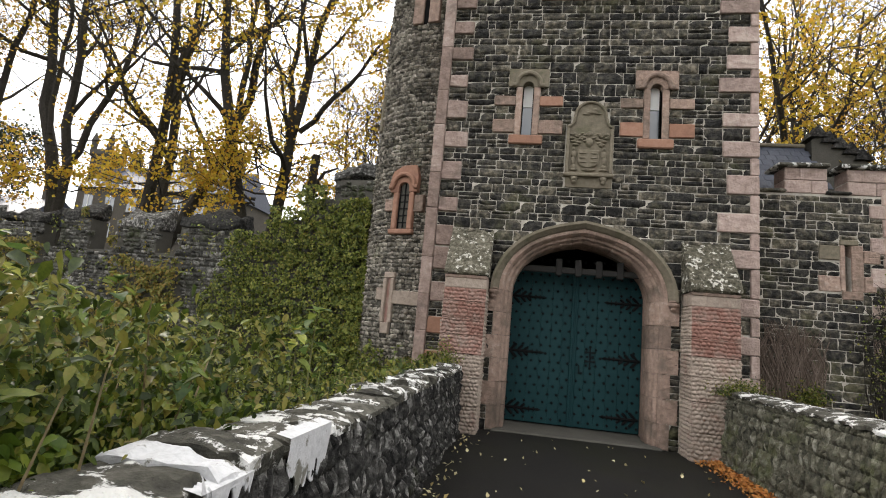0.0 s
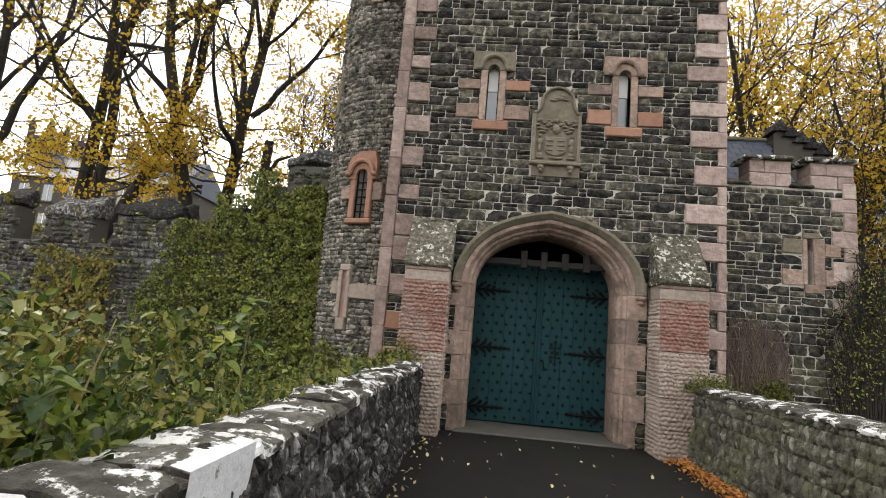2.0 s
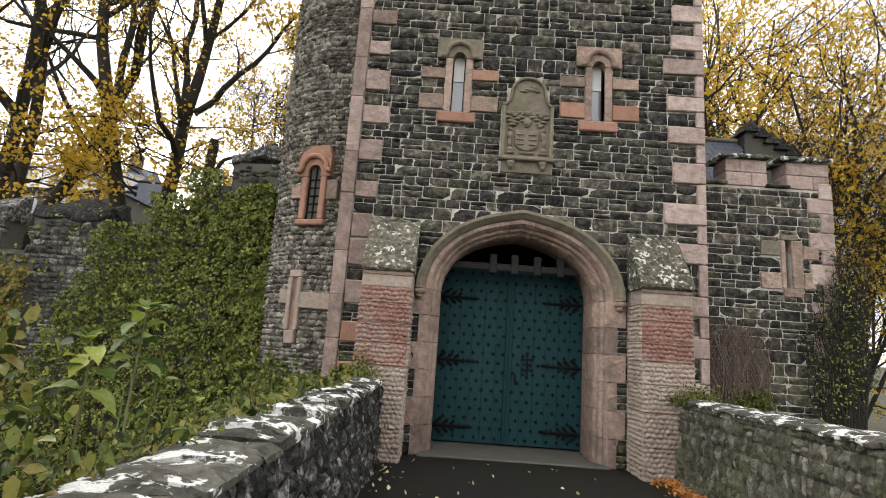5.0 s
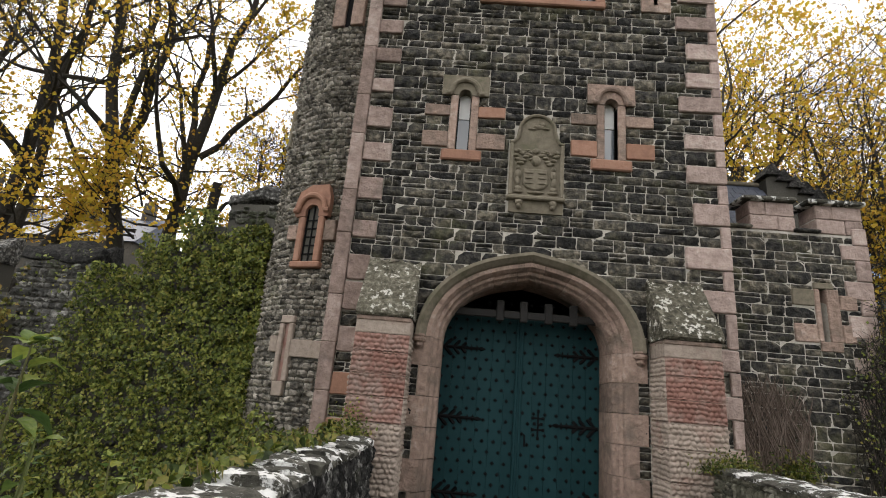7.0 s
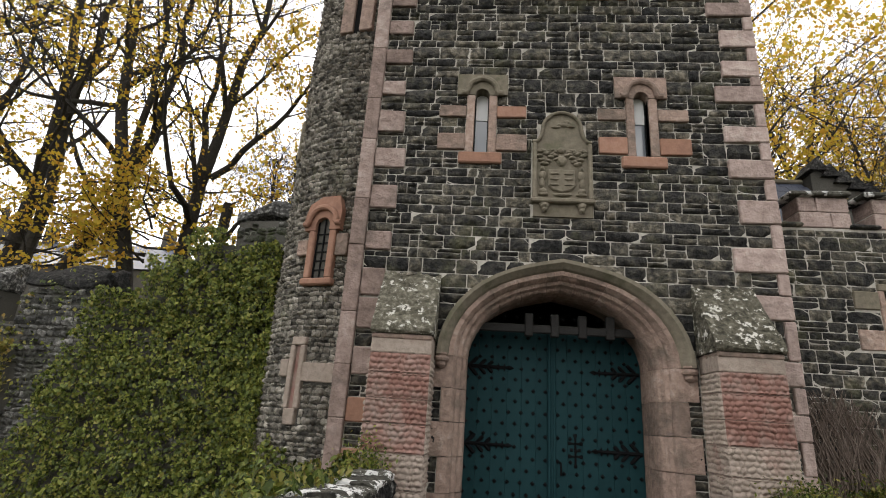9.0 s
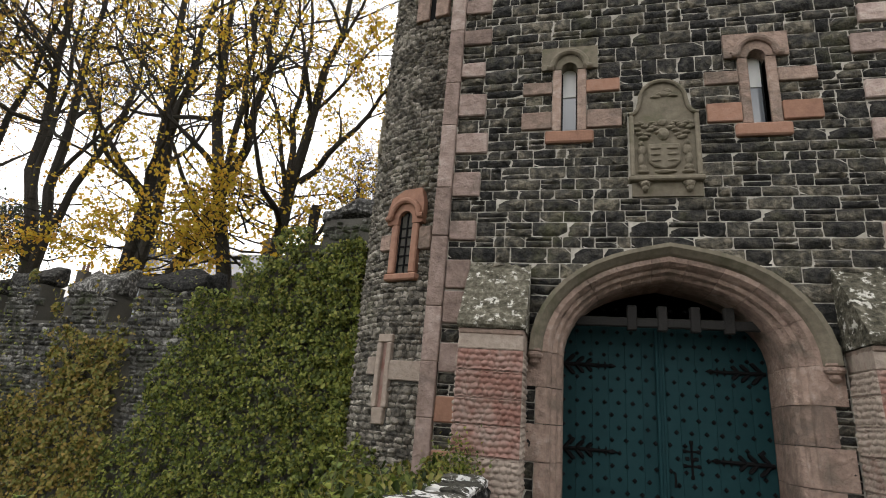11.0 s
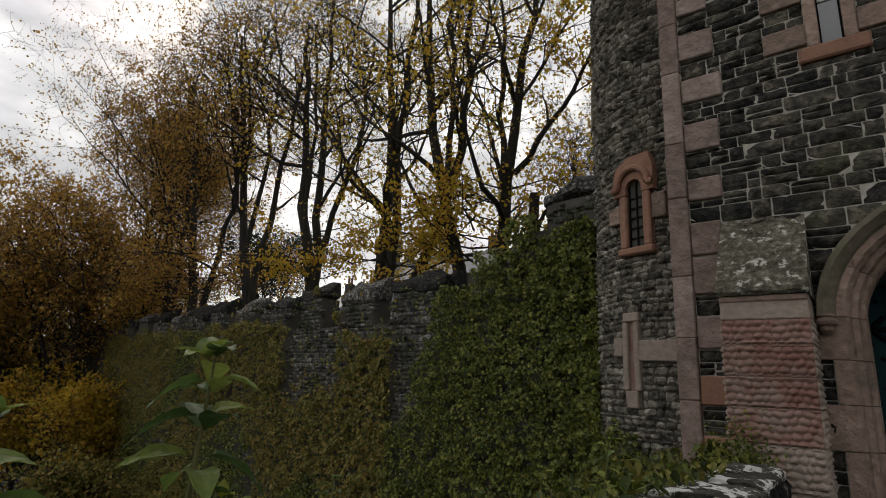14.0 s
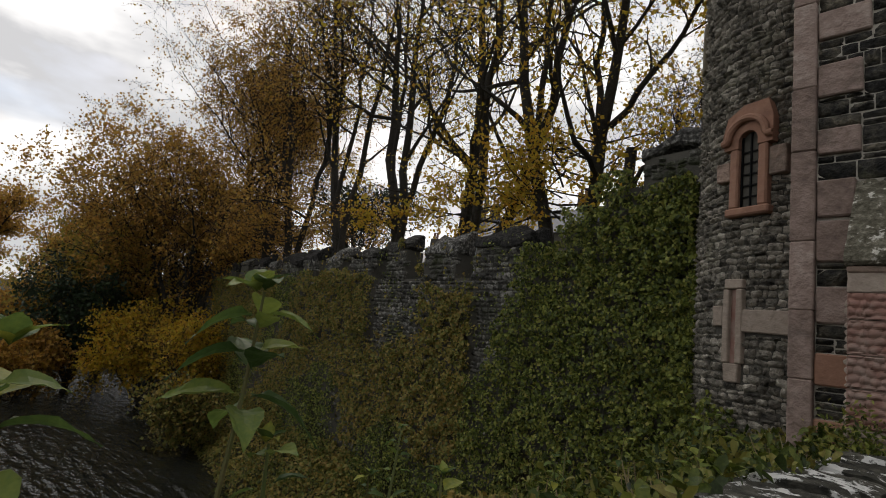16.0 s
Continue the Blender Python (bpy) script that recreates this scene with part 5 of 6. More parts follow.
# low growth over the bank
low, lown = [], []
for _ in range(900):
    yy = -8.6 + 7.4 * r2.random()
    low.append(Vector((-2.30 + 0.16 * r2.random() ** 2 + 0.05 * noise.noise(Vector((0, yy * 3, 0))), yy, 1.02 + 0.09 * r2.random())))
while len(low) < 125000:
    x = -2.2 - 15 * r2.random() ** 2.1
    yy = -10.5 + 13.5 * r2.random()
    if yy > yw(x) - 0.15 or (Vector((x, yy, 0)) - TC).length < TR:
        continue
    if x < -9 and yy < -2.2 - 0.3 * (x + 9) * 0:
        if r2.random() < 0.75:
            continue
    if noise.noise(Vector((x * 3.1, yy * 3.1, 73))) < -0.02 and r2.random() < 0.85:
        continue
    h = 0.30 + 0.32 * noise.noise(Vector((x * 0.8, yy * 0.8, 70))) + 0.12 * noise.noise(Vector((x * 2.6, yy * 2.6, 71)))
    h = max(0.08, h) * smooth(-2.0, -2.9, x) + 0.18
    if yy < -5.6:
        h += (0.70 + 0.45 * noise.noise(Vector((x * 2.1, yy * 2.1, 75)))) * smooth(-5.7, -6.3, yy) * smooth(-4.9, -3.4, x)
    if -5.6 < yy < -1.9:
        h *= 0.40
    if yy > -1.6 and x > -4.6:
        h += 0.35 * (0.6 + noise.noise(Vector((x * 2.3, yy * 2.3, 76))))
    low.append(Vector((x, yy, ground_z(x, yy) + h * r2.random() ** 0.7)))
near_parapet = np.array([1.0 if (p.x > -3.8 and p.y < -4.5) else 1.7 for p in low])
v, f = leaf_cloud(np.array(low), 0.02 + 0.060 * npr.random(len(low)) ** 1.9 * near_parapet, np.tile(np.array([[0.25, -0.35, 0.9]]), (len(low), 1)), 0.35, 0.27, True)
tagged(new("undergrowth", fast_mesh("undergrowth", v, f, M_WEED)), "tangled green nettles and weeds covering the bank", "undergrowth", kind="stuff")

cover = []
while len(cover) < 11000:
    x, yy = -2.24 - 1.5 * r2.random() ** 1.6, r2.uniform(-9.4, -6.3)
    n = noise.noise(Vector((x * 2.4, yy * 2.4, 83)))
    if r2.random() > 0.55 + 0.9 * n:
        continue
    cover.append(Vector((x, yy, ground_z(x, yy) + smooth(-2.1, -2.9, x) * 0.35 + 0.10 + (0.34 + 0.25 * n) * r2.random() ** 0.6)))
v, f = leaf_cloud(np.array(cover), npr.uniform(0.03, 0.085, len(cover)), np.tile(np.array([[0.3, -0.4, 1.0]]), (len(cover), 1)), 0.4, 0.36, True)
tagged(new("ground_cover", fast_mesh("ground_cover", v, f, M_COVER)), "low bright green leafy ground cover along the parapet", "undergrowth", kind="stuff")

# dry stalks
sv, sf = [], []
for _ in range(1100):
    x = -2.35 - 5.5 * r2.random() ** 1.5
    yy = r2.uniform(-9.5, 0.8)
    if yy > yw(x) - 0.2 or (x > -3.7 and -6.6 < yy < -4.4):
        continue
    b = Vector((x, yy, ground_z(x, yy)))
    d = Vector((r2.uniform(-0.5, 0.5), r2.uniform(-0.5, 0.5), 1)).normalized()
    L = r2.uniform(0.5, 1.25) if yy < -5.8 else r2.uniform(0.25, 0.7)
    tube(sv, sf, [b, b + d * L * 0.5, b + d * L + Vector((0, 0, -0.08))], [0.007, 0.006, 0.003], 4)
tagged(new("dry_stalks", mesh_of("dry_stalks", sv, sf, M_STALK)), "thin dry stalks standing among the weeds", "stalks", kind="stuff")


def leaf_mesh(seed, wide):
    """A broad pointed leaf of unit length along +x with a sunk midrib, curving down to its tip."""
    r = random.Random(seed)
    prof = [(0.0, 0.02), (0.10, 0.38), (0.22, 0.78), (0.38, 1.0), (0.56, 0.88), (0.74, 0.58), (0.88, 0.27), (1.0, 0.0)]
    v, f = [], []
    bend = r.uniform(0.25, 0.55)
    for i, (t, w) in enumerate(prof):
        z = 0.10 * t - bend * t * t
        for k, s in enumerate((-1, -0.5, 0, 0.5, 1)):
            ruffle = 0.025 * math.sin(i * 2.6 + s * 2) * abs(s)
            v.append((t - 0.03 * abs(s), s * wide * w, z + 0.11 * w * s * s + ruffle))
    for i in range(len(prof) - 1):
        for k in range(4):
            q = i * 5 + k
            f.append((q, q + 1, q + 6, q + 5))
    return mesh_of("leaf", v, f, M_WEED_DARK)


LEAVES = [leaf_mesh(900 + i, w) for i, w in enumerate((0.28, 0.32, 0.36, 0.27, 0.38))]


def weed_plant(x, y, z0, height, seed, leaf=0.12, lean=(0, 0), top_only=0.0, apart=True, gap=0.085):
    """A stem with leaves in crossing pairs; near plants carry each leaf as a part, far ones a joined tuft."""
    r = random.Random(seed)
    w = thing("tall_weed", ("tall weed with broad pointed green leaves on the bank", "leggy green weed with drooping pointed leaves behind the parapet")[seed % 2], "plant", "weeds on the bank", loc=(x, y, z0))
    v, f = [], []
    top = Vector((lean[0], lean[1], height))

    def along(t):
        return top * t + Vector((0.03 * math.sin(3 * t + seed), 0.03 * math.cos(4 * t + seed), 0)) * t

    tube(v, f, [along(t) for t in (-0.1, 0.2, 0.4, 0.6, 0.8, 1.0)], [0.008, 0.0075, 0.007, 0.006, 0.005, 0.003], 6)
    stem = part("stem", (v, f), M_STEM, w)
    mats = []
    k, t = 0, max(0.22, top_only)
    while t < 1.0:
        for s in (0, math.pi):
            a = s + k * 1.45 + r.uniform(-0.5, 0.5)
            L = leaf * r.uniform(0.7, 1.25) * (1.15 - 0.45 * t)
            v2 = along(t)
            mats.append(Matrix.Translation(v2) @ Euler((r.uniform(-0.3, 0.3), r.uniform(-0.7, 0.35), a)).to_matrix().to_4x4() @ Matrix.Translation((0.02, 0, 0)) @ Matrix.Diagonal((L, L, L, 1)))
        t += gap / height * r.uniform(0.8, 1.3)
        k += 1
    for s in range(5):
        mats.append(Matrix.Translation(top) @ Euler((0, r.uniform(-1.1, -0.4), s * 1.3)).to_matrix().to_4x4() @ Matrix.Diagonal((leaf * 0.5, leaf * 0.5, leaf * 0.5, 1)))
    if apart:
        for m in mats:
            ob = new("leaf", LEAVES[r.randrange(5)])
            ob.parent = w
            ob.matrix_basis = m
    else:
        vs, fs, n0 = [], [], 0
        for m in mats:
            me = LEAVES[r.randrange(5)]
            co = np.empty(len(me.vertices) * 3)
            me.vertices.foreach_get("co", co)
            mm = np.array(m)
            vs.append(co.reshape(-1, 3) @ mm[:3, :3].T + mm[:3, 3])
            fs.append(np.array([p.vertices[:] for p in me.polygons]) + n0)
            n0 += len(me.vertices)
        ob = new("foliage", fast_mesh("foliage", np.concatenate(vs), np.concatenate(fs), M_WEED_DARK))
        ob.parent = w
        tagged(ob, kind="stuff")
    return w


weed_plant(-2.42, -5.38, 0.55, 1.04, 3, 0.17, (-0.02, 0.03), 0.76, gap=0.035)
weed_plant(-2.40, -5.30, 0.55, 0.74, 4, 0.10, (0.02, 0.0), 0.8, gap=0.05)
weed_plant(-2.42, -5.74, 0.55, 0.90, 5, 0.15, (0.0, 0.0), 0.8, gap=0.04)
weed_plant(-2.44, -4.72, 0.5, 0.66, 12, 0.10, (0.0, 0.0), 0.85, gap=0.05)
for q in range(24):
    x = -2.38 - 1.1 * r2.random() ** 1.3
    yy = r2.uniform(-8.4, -6.4)
    g = ground_z(x, yy)
    weed_plant(x, yy, g, r2.uniform(1.2, 1.75) - g, 20 + q, r2.uniform(0.10, 0.19), (r2.uniform(-0.25, 0.25), r2.uniform(-0.25, 0.25)), 0.35, gap=0.05)
for q in range(85):
    x = -2.5 - 3.6 * r2.random() ** 1.4
    yy = r2.uniform(-8.6, -0.6)
    if (x > -3.3 and -6.4 < yy < -4.6) or (yy > -5.4 and q % 3):
        continue
    weed_plant(x, yy, ground_z(x, yy), r2.uniform(0.45, 0.95), 60 + q, r2.uniform(0.09, 0.18) if yy < -5.4 else r2.uniform(0.06, 0.10), (r2.uniform(-0.25, 0.25), r2.uniform(-0.25, 0.25)), apart=False, gap=0.05)

# scrub that covers the lower bank down to the water
scrub = []
while len(scrub) < 42000:
    x = -6.0 - 22 * r2.random() ** 1.3
    yy = yw(x) - 0.1 - 4.6 * r2.random() ** 1.3
    g = ground_z(x, yy)
    if g < -3.9:
        continue
    h = 0.45 + 0.55 * noise.noise(Vector((x * 0.6, yy * 0.6, 90))) + 0.2 * noise.noise(Vector((x * 2, yy * 2, 91)))
    scrub.append(Vector((x, yy, g + max(0.1, h) * r2.random() ** 0.6)))
v, f = leaf_cloud(np.array(scrub), npr.uniform(0.06, 0.13, len(scrub)), np.tile(np.array([[0.1, -0.5, 0.8]]), (len(scrub), 1)), 0.3, 0.36)
tagged(new("bank_scrub", fast_mesh("bank_scrub", v, f, M_IVY_BROWN)), "olive and brown bramble scrub on the river bank", "scrub", kind="stuff")


# moss cushions and ferns where the right parapet meets the buttress
def tuft(name, label, c, rad, n, mat, size):
    p = npr.normal(size=(n, 3)) * np.array(rad)
    p[:, 2] = np.abs(p[:, 2])
    v, f = leaf_cloud(p, npr.uniform(size * 0.6, size * 1.3, n), None, -0.3, 0.22)
    ob = new(name, fast_mesh(name, v, f, mat))
    ob.location = c
    return tagged(ob, label, "plant", kind="stuff")


tuft("moss_tuft", "bright green tuft of moss and fern on the parapet end", (2.28, -0.66, 1.0), (0.17, 0.10, 0.10), 1500, M_WEED, 0.045)
tuft("fern_tuft", "small green fern growing behind the parapet", (3.75, 0.55, 0.92), (0.14, 0.1, 0.14), 700, M_WEED, 0.06)
tuft("wall_plant", "small dark plant rooted in the buttress foot", (-2.15, -0.68, 1.05), (0.13, 0.05, 0.16), 420, M_IVY, 0.05)

# bare creeper stems on the side wall
cv, cf = [], []
for q in range(260):
    x = r2.uniform(2.85, 4.0)
    top = 2.05 - 0.5 * abs(x - 3.5) + 0.3 * r2.random()
    pts = [Vector((x + 0.24 * math.sin(q + t * 6) * t, RY - 0.04 - 0.20 * r2.random() * (1 - t), 0.2 + (top - 0.2) * t)) for t in (0, 0.25, 0.5, 0.75, 1)]
    tube(cv, cf, pts, [0.011, 0.010, 0.008, 0.006, 0.003], 4)
tagged(new("dead_creeper", mesh_of("dead_creeper", cv, cf, M_CREEPER)), "mat of dead brown creeper stems on the side wall", "creeper", kind="stuff")

tv, tf, tl = [], [], []
for q in range(120):
    x = 4.75 + 0.75 * r2.random() ** 0.6
    top = 1.6 + 2.3 * (x - 4.6) * r2.uniform(0.6, 1.0)
    pts = [Vector((x + 0.22 * math.sin(q * 1.7 + t * 4) * t, RY - 0.05 - 0.10 * r2.random() - 0.10 * math.sin(3.1 * t), 0.3 + (top - 0.3) * t)) for t in (0, 0.2, 0.4, 0.6, 0.8, 1)]
    tube(tv, tf, pts, [0.013, 0.011, 0.009, 0.007, 0.005, 0.002], 4)
    for p in pts[2:]:
        for _ in range(4):
            e = p + Vector((r2.gauss(0, 0.13), -0.06 * r2.random(), r2.gauss(0.05, 0.10)))
            tube(tv, tf, [p, p.lerp(e, 0.5) + Vector((0, -0.02, 0.02)), e], [0.005, 0.004, 0.002], 3)
            tl += [e + Vector((r2.gauss(0, 0.05), -0.03, r2.gauss(0, 0.05)))] if r2.random() < 0.45 else []
tagged(new("twiggy_creeper", mesh_of("twiggy_creeper", tv, tf, M_BARK)), "dark twiggy creeper climbing the end of the side wall", "creeper", kind="stuff")
ivy("creeper_leaves", "sparse small leaves on the twiggy creeper", tl, [(0, -1, 0.3)] * len(tl), npr.uniform(0.03, 0.055, len(tl)), M_IVY)

# fallen leaves
lp, pp = [], []
for _ in range(2300):
    yy = -0.62 - 5.2 * r2.random() ** 1.2
    x = 1.98 - abs(r2.gauss(0, 0.13)) - 0.01
    lp.append(Vector((x, yy, 0.035 + 0.05 * r2.random() * max(0, 1 - (1.98 - x) / 0.3))))
v, f = leaf_cloud(np.array(lp), npr.uniform(0.03, 0.065, len(lp)), np.tile(np.array([[0, 0, 2.2]]), (len(lp), 1)), 0.0, 0.36)
tagged(new("leaf_drift", fast_mesh("leaf_drift", v, f, M_LITTER)), "drift of orange fallen leaves along the parapet foot", "leaves", kind="stuff")
for _ in range(90):
    pp.append(Vector((r2.uniform(-1.75, 1.8), r2.uniform(-7.5, -0.2), 0.04)))
for _ in range(60):
    pp.append(Vector((-1.75 + abs(r2.gauss(0, 0.12)), r2.uniform(-5.5, -0.7), 0.04)))
v, f = leaf_cloud(np.array(pp), npr.uniform(0.03, 0.07, len(pp)), np.tile(np.array([[0, 0, 2.0]]), (len(pp), 1)), 0.0, 0.34)
tagged(new("scattered_leaves", fast_mesh("scattered_leaves", v, f, M_LITTER_PALE)), "pale leaves scattered on the asphalt", "leaves", kind="stuff")


# ---- trees ----
def tree(name, label, base, height, girth, limbs, fork, seed, leaves, leaf_mat, leaf_size=0.13, lean=(0, 0), spread=0.35, twigs=1.0, low_leaves=0.0, crown_from=0.35, stub=False, dense=False, stems=()):
    """A tree: a trunk that forks into limbs, which branch three times; leaves hang on the twigs."""
    r = random.Random(seed)
    t = thing(name, label, "tree", loc=base)
    wood_v, wood_f, tw_v, tw_f, ends, sprays = [], [], [], [], [], []

    def branch(p, d, L, rad, level):
        n = 6 if level < 2 else 4
        pts, rr = [p.copy()], [rad]
        q, dd = p.copy(), d.normalized()
        for i in range(n):
            wob = 0.10 if level == 0 else 0.20
            dd = (dd + Vector((r.gauss(0, wob), r.gauss(0, wob), r.gauss(0, wob) + (0.10 if level < 2 else 0.03)))).normalized()
            q = q + dd * L / n
            pts.append(q.copy())
            rr.append(max(0.004, rad * (1 - 0.80 * (i + 1) / n)))
        if level < 2:
            tube(wood_v, wood_f, pts, rr, 8 if level == 0 else 6)
        else:
            tube(tw_v, tw_f, pts, rr, 4 if level == 2 else 3)
        fan_out(pts, rr, L, level, n)

    def fan_out(pts, rr, L, level, n):
        if level < 4:
            kids = (9, 7, 5, 4)[level]
            kids = max(2, round(kids * (twigs if level > 0 else 1)))
            for k in range(kids):
                i = r.uniform(0.22 if level else 0.3, 0.98)
                j = min(n - 1, int(i * n))
                o = pts[j].lerp(pts[j + 1], i * n - j)
                axis = (pts[j + 1] - pts[j]).normalized()
                side = axis.cross(Vector((r.gauss(0, 1), r.gauss(0, 1), r.gauss(0, 1)))).normalized()
                nd_ = (axis * r.uniform(0.35, 0.9) + side * r.uniform(0.6, 1.0)).normalized()
                branch(o, nd_, L * r.uniform(0.36, 0.58), max(0.006, rr[j] * r.uniform(0.4, 0.58)), level + 1)
        if level >= 2:
            ends.extend(pts[2:])

    top = Vector((lean[0], lean[1], 1)).normalized() * fork
    if not stems:
        pts = [Vector((0, 0, -0.6)), Vector((0, 0, 0.1)), top * 0.4 + Vector((0.06, 0.02, 0)), top * 0.75 + Vector((-0.04, 0, 0)), top]
        tube(wood_v, wood_f, pts, [girth * 1.35, girth * 1.08, girth * 0.9, girth * 0.85, girth * 0.86], 10)
    for x0, z0, x1, z1, x2, z2, rad in stems:
        # a stem that bends from its foot through a middle height to its tip
        n = 9
        drift = r.uniform(-0.06, 0.06)
        foot = [] if z0 > 2.4 else [Vector((x0 * 0.8, 0, -0.3))]
        p0, p1, p2 = Vector((x0, 0, z0)), Vector((x1, 0, z1)), Vector((x2, 0, z2))
        tm = (z1 - z0) / (z2 - z0)
        mid = (p1 - p0 * (1 - tm) ** 2 - p2 * tm ** 2) / (2 * tm * (1 - tm))
        pts = foot + [p0 * (1 - i / n) ** 2 + mid * (2 * (i / n) * (1 - i / n)) + p2 * (i / n) ** 2 + Vector((r.gauss(0, 0.07), drift * i + r.gauss(0, 0.07), 0)) for i in range(n + 1)]
        k = len(pts) - 1
        rr = [rad * (1.25 if i == 0 and foot else 1 - 0.72 * (i / k) ** 1.2) for i in range(k + 1)]
        tube(wood_v, wood_f, pts, rr, 9)
        fan_out(pts, rr, (p2 - p0).length * 0.82, 0, k)
    if stems:
        top = Vector((0, 0, fork))
        for k in range(int(6 * low_leaves)):
            a = r.uniform(0, 2 * math.pi)
            branch(Vector((0, 0, fork + r.uniform(-0.5, 1.5))), Vector((math.cos(a), math.sin(a) - 0.2, 0.12)), r.uniform(1.4, 3.0), 0.03, 2)
            sprays.extend(ends[-6:])
    elif not stub:
        for k in range(limbs):
            a = 2 * math.pi * (k + r.uniform(-0.25, 0.25)) / limbs + seed
            tilt = spread * r.uniform(0.35, 1.2)
            d = Vector((math.cos(a) * tilt + lean[0], math.sin(a) * tilt + lean[1], 1))
            branch(top - Vector((0, 0, 0.25 * girth * k)), d, (height - fork) * r.uniform(0.75, 1.0), girth * r.uniform(0.42, 0.6), 0)
        main = len(ends)
        for k in range(int(6 * low_leaves)):
            h = r.uniform(0.45, 1.5)
            a = r.uniform(0, 2 * math.pi)
            branch(top * min(h, 1.0) + Vector((0, 0, max(0, h - 1) * 2.5)), Vector((math.cos(a), math.sin(a) - 0.2, 0.12)), r.uniform(1.4, 2.8), 0.03, 2)
        sprays = ends[main:]
    else:
        tube(wood_v, wood_f, [top * 0.7, top * 0.8 + Vector((0.35, -0.1, 0.15)), top * 0.85 + Vector((0.8, -0.2, 0.1))], [girth * 0.5, girth * 0.35, 0.03], 6)
    part("trunk", (wood_v, wood_f), M_BARK, t)
    if tw_v:
        tagged(part("branchwork", (tw_v, tw_f), M_BARK, t), kind="stuff")
    if leaves and ends:
        e = np.array([tuple(p) for p in ends])
        lo = e[:, 2]
        wgt = np.clip(1.25 - (lo - fork) / max(0.1, height - fork) * (0.9 if not dense else 0.1), 0.12, 1.3)
        clump = np.array([0.5 + 0.9 * noise.noise(Vector(p) * 0.55 + Vector((seed, 0, 0))) for p in e])
        wgt = wgt * np.clip(clump, 0.2 if dense else 0.06, 1.2)
        pick = npr.choice(len(e), leaves, p=wgt / wgt.sum())
        c = e[pick] + npr.normal(size=(leaves, 3)) * (0.12 if not dense else 0.18)
        if sprays:
            sp = np.array([tuple(p) for p in sprays])
            m = int(520 * low_leaves)
            extra = sp[npr.integers(0, len(sp), m)] + npr.normal(size=(m, 3)) * np.array((0.20, 0.20, 0.07))
            c = np.concatenate([c, extra])
        v, f = leaf_cloud(c, npr.uniform(leaf_size * 0.6, leaf_size * 1.3, len(c)), None, 0.5, 0.40)
        ob = new("crown", fast_mesh("crown", v, f, leaf_mat))
        ob.parent = t
        tagged(ob, kind="stuff")
    return t


def at(x, y):
    return (x, y, ground_z(x, y))


# row behind the curtain wall
LIME = "tall many-stemmed tree with sparse yellow leaves behind the curtain wall"
tree("lime_tree", LIME, at(-8.5, 5.6), 14, 0.2, 0, 2.6, 11, 5200, M_LEAF_YELLOW, 0.11, twigs=0.85, low_leaves=3.0, stems=((0, 0.4, 0.3, 5.0, 1.1, 11.5, 0.20), (0.4, 4.3, 1.6, 5.8, 3.0, 8.0, 0.09), (0.15, 3.6, -0.1, 7.5, 0.0, 11.5, 0.10)))
tree("lime_tree", "tall bare-stemmed tree leaning away from the turret", at(-8.7, 4.6), 14, 0.2, 0, 2.2, 12, 3000, M_LEAF_YELLOW, 0.11, twigs=0.85, low_leaves=2.5, stems=((0, 0.4, -1.1, 4.1, -2.1, 12.5, 0.20), (-0.95, 3.6, -0.9, 6.5, -0.7, 11.5, 0.10)))
tree("lime_tree", LIME, at(-12.2, 5.3), 15, 0.2, 0, 2.2, 13, 5000, M_LEAF_YELLOW, 0.11, twigs=0.9, low_leaves=4.0, stems=((-0.5, 0.4, -0.4, 5.6, -1.1, 13.5, 0.20), (0.0, 0.4, 0.1, 6.2, 0.5, 13.5, 0.17), (0.5, 0.4, 2.0, 4.0, 2.1, 11.5, 0.18)))
tree("lime_tree", LIME, at(-15.9, 5.3), 15, 0.2, 0, 2.4, 15, 4200, M_LEAF_YELLOW, 0.12, twigs=0.95, low_leaves=2.0, stems=((-0.1, 0.4, -1.3, 5.6, -3.2, 14.0, 0.22), (0.0, 1.6, -0.1, 6.4, -0.4, 13.5, 0.17), (0.0, 2.5, 1.3, 6.0, 1.6, 11.0, 0.12), (-0.7, 4.0, -0.9, 8.0, -1.4, 13.0, 0.09)))
tree("lime_tree", "tall tree with thin brown autumn leaves behind the curtain wall", at(-19.7, 5.5), 15, 0.2, 0, 2.4, 16, 8000, M_LEAF_BROWN, 0.11, twigs=1.0, low_leaves=1.0, stems=((0.1, 0.4, -2.2, 7.8, -4.0, 15.0, 0.21), (0.0, 2.4, 0.7, 7.0, 1.4, 13.0, 0.14), (-0.8, 3.6, -0.6, 8.0, -0.9, 13.5, 0.11)))
tree("tree_stub", "broken dark tree stump with one short branch beside the turret", at(-7.3, 5.2), 5, 0.15, 0, 3.5, 17, 0, None, stub=True)
tree("beech_tree", "wide tree with thin brown autumn leaves", at(-24.2, 5.5), 16.5, 0.2, 0, 2.5, 18, 12000, M_LEAF_BROWN, 0.11, twigs=1.0, low_leaves=3.0, stems=((0, 0.4, -1.5, 7.0, -5.0, 15.5, 0.20), (0.3, 0.6, 1.8, 5.0, 2.0, 10.5, 0.15), (-0.4, 3.0, -2.6, 8.0, -3.0, 14.0, 0.11)))
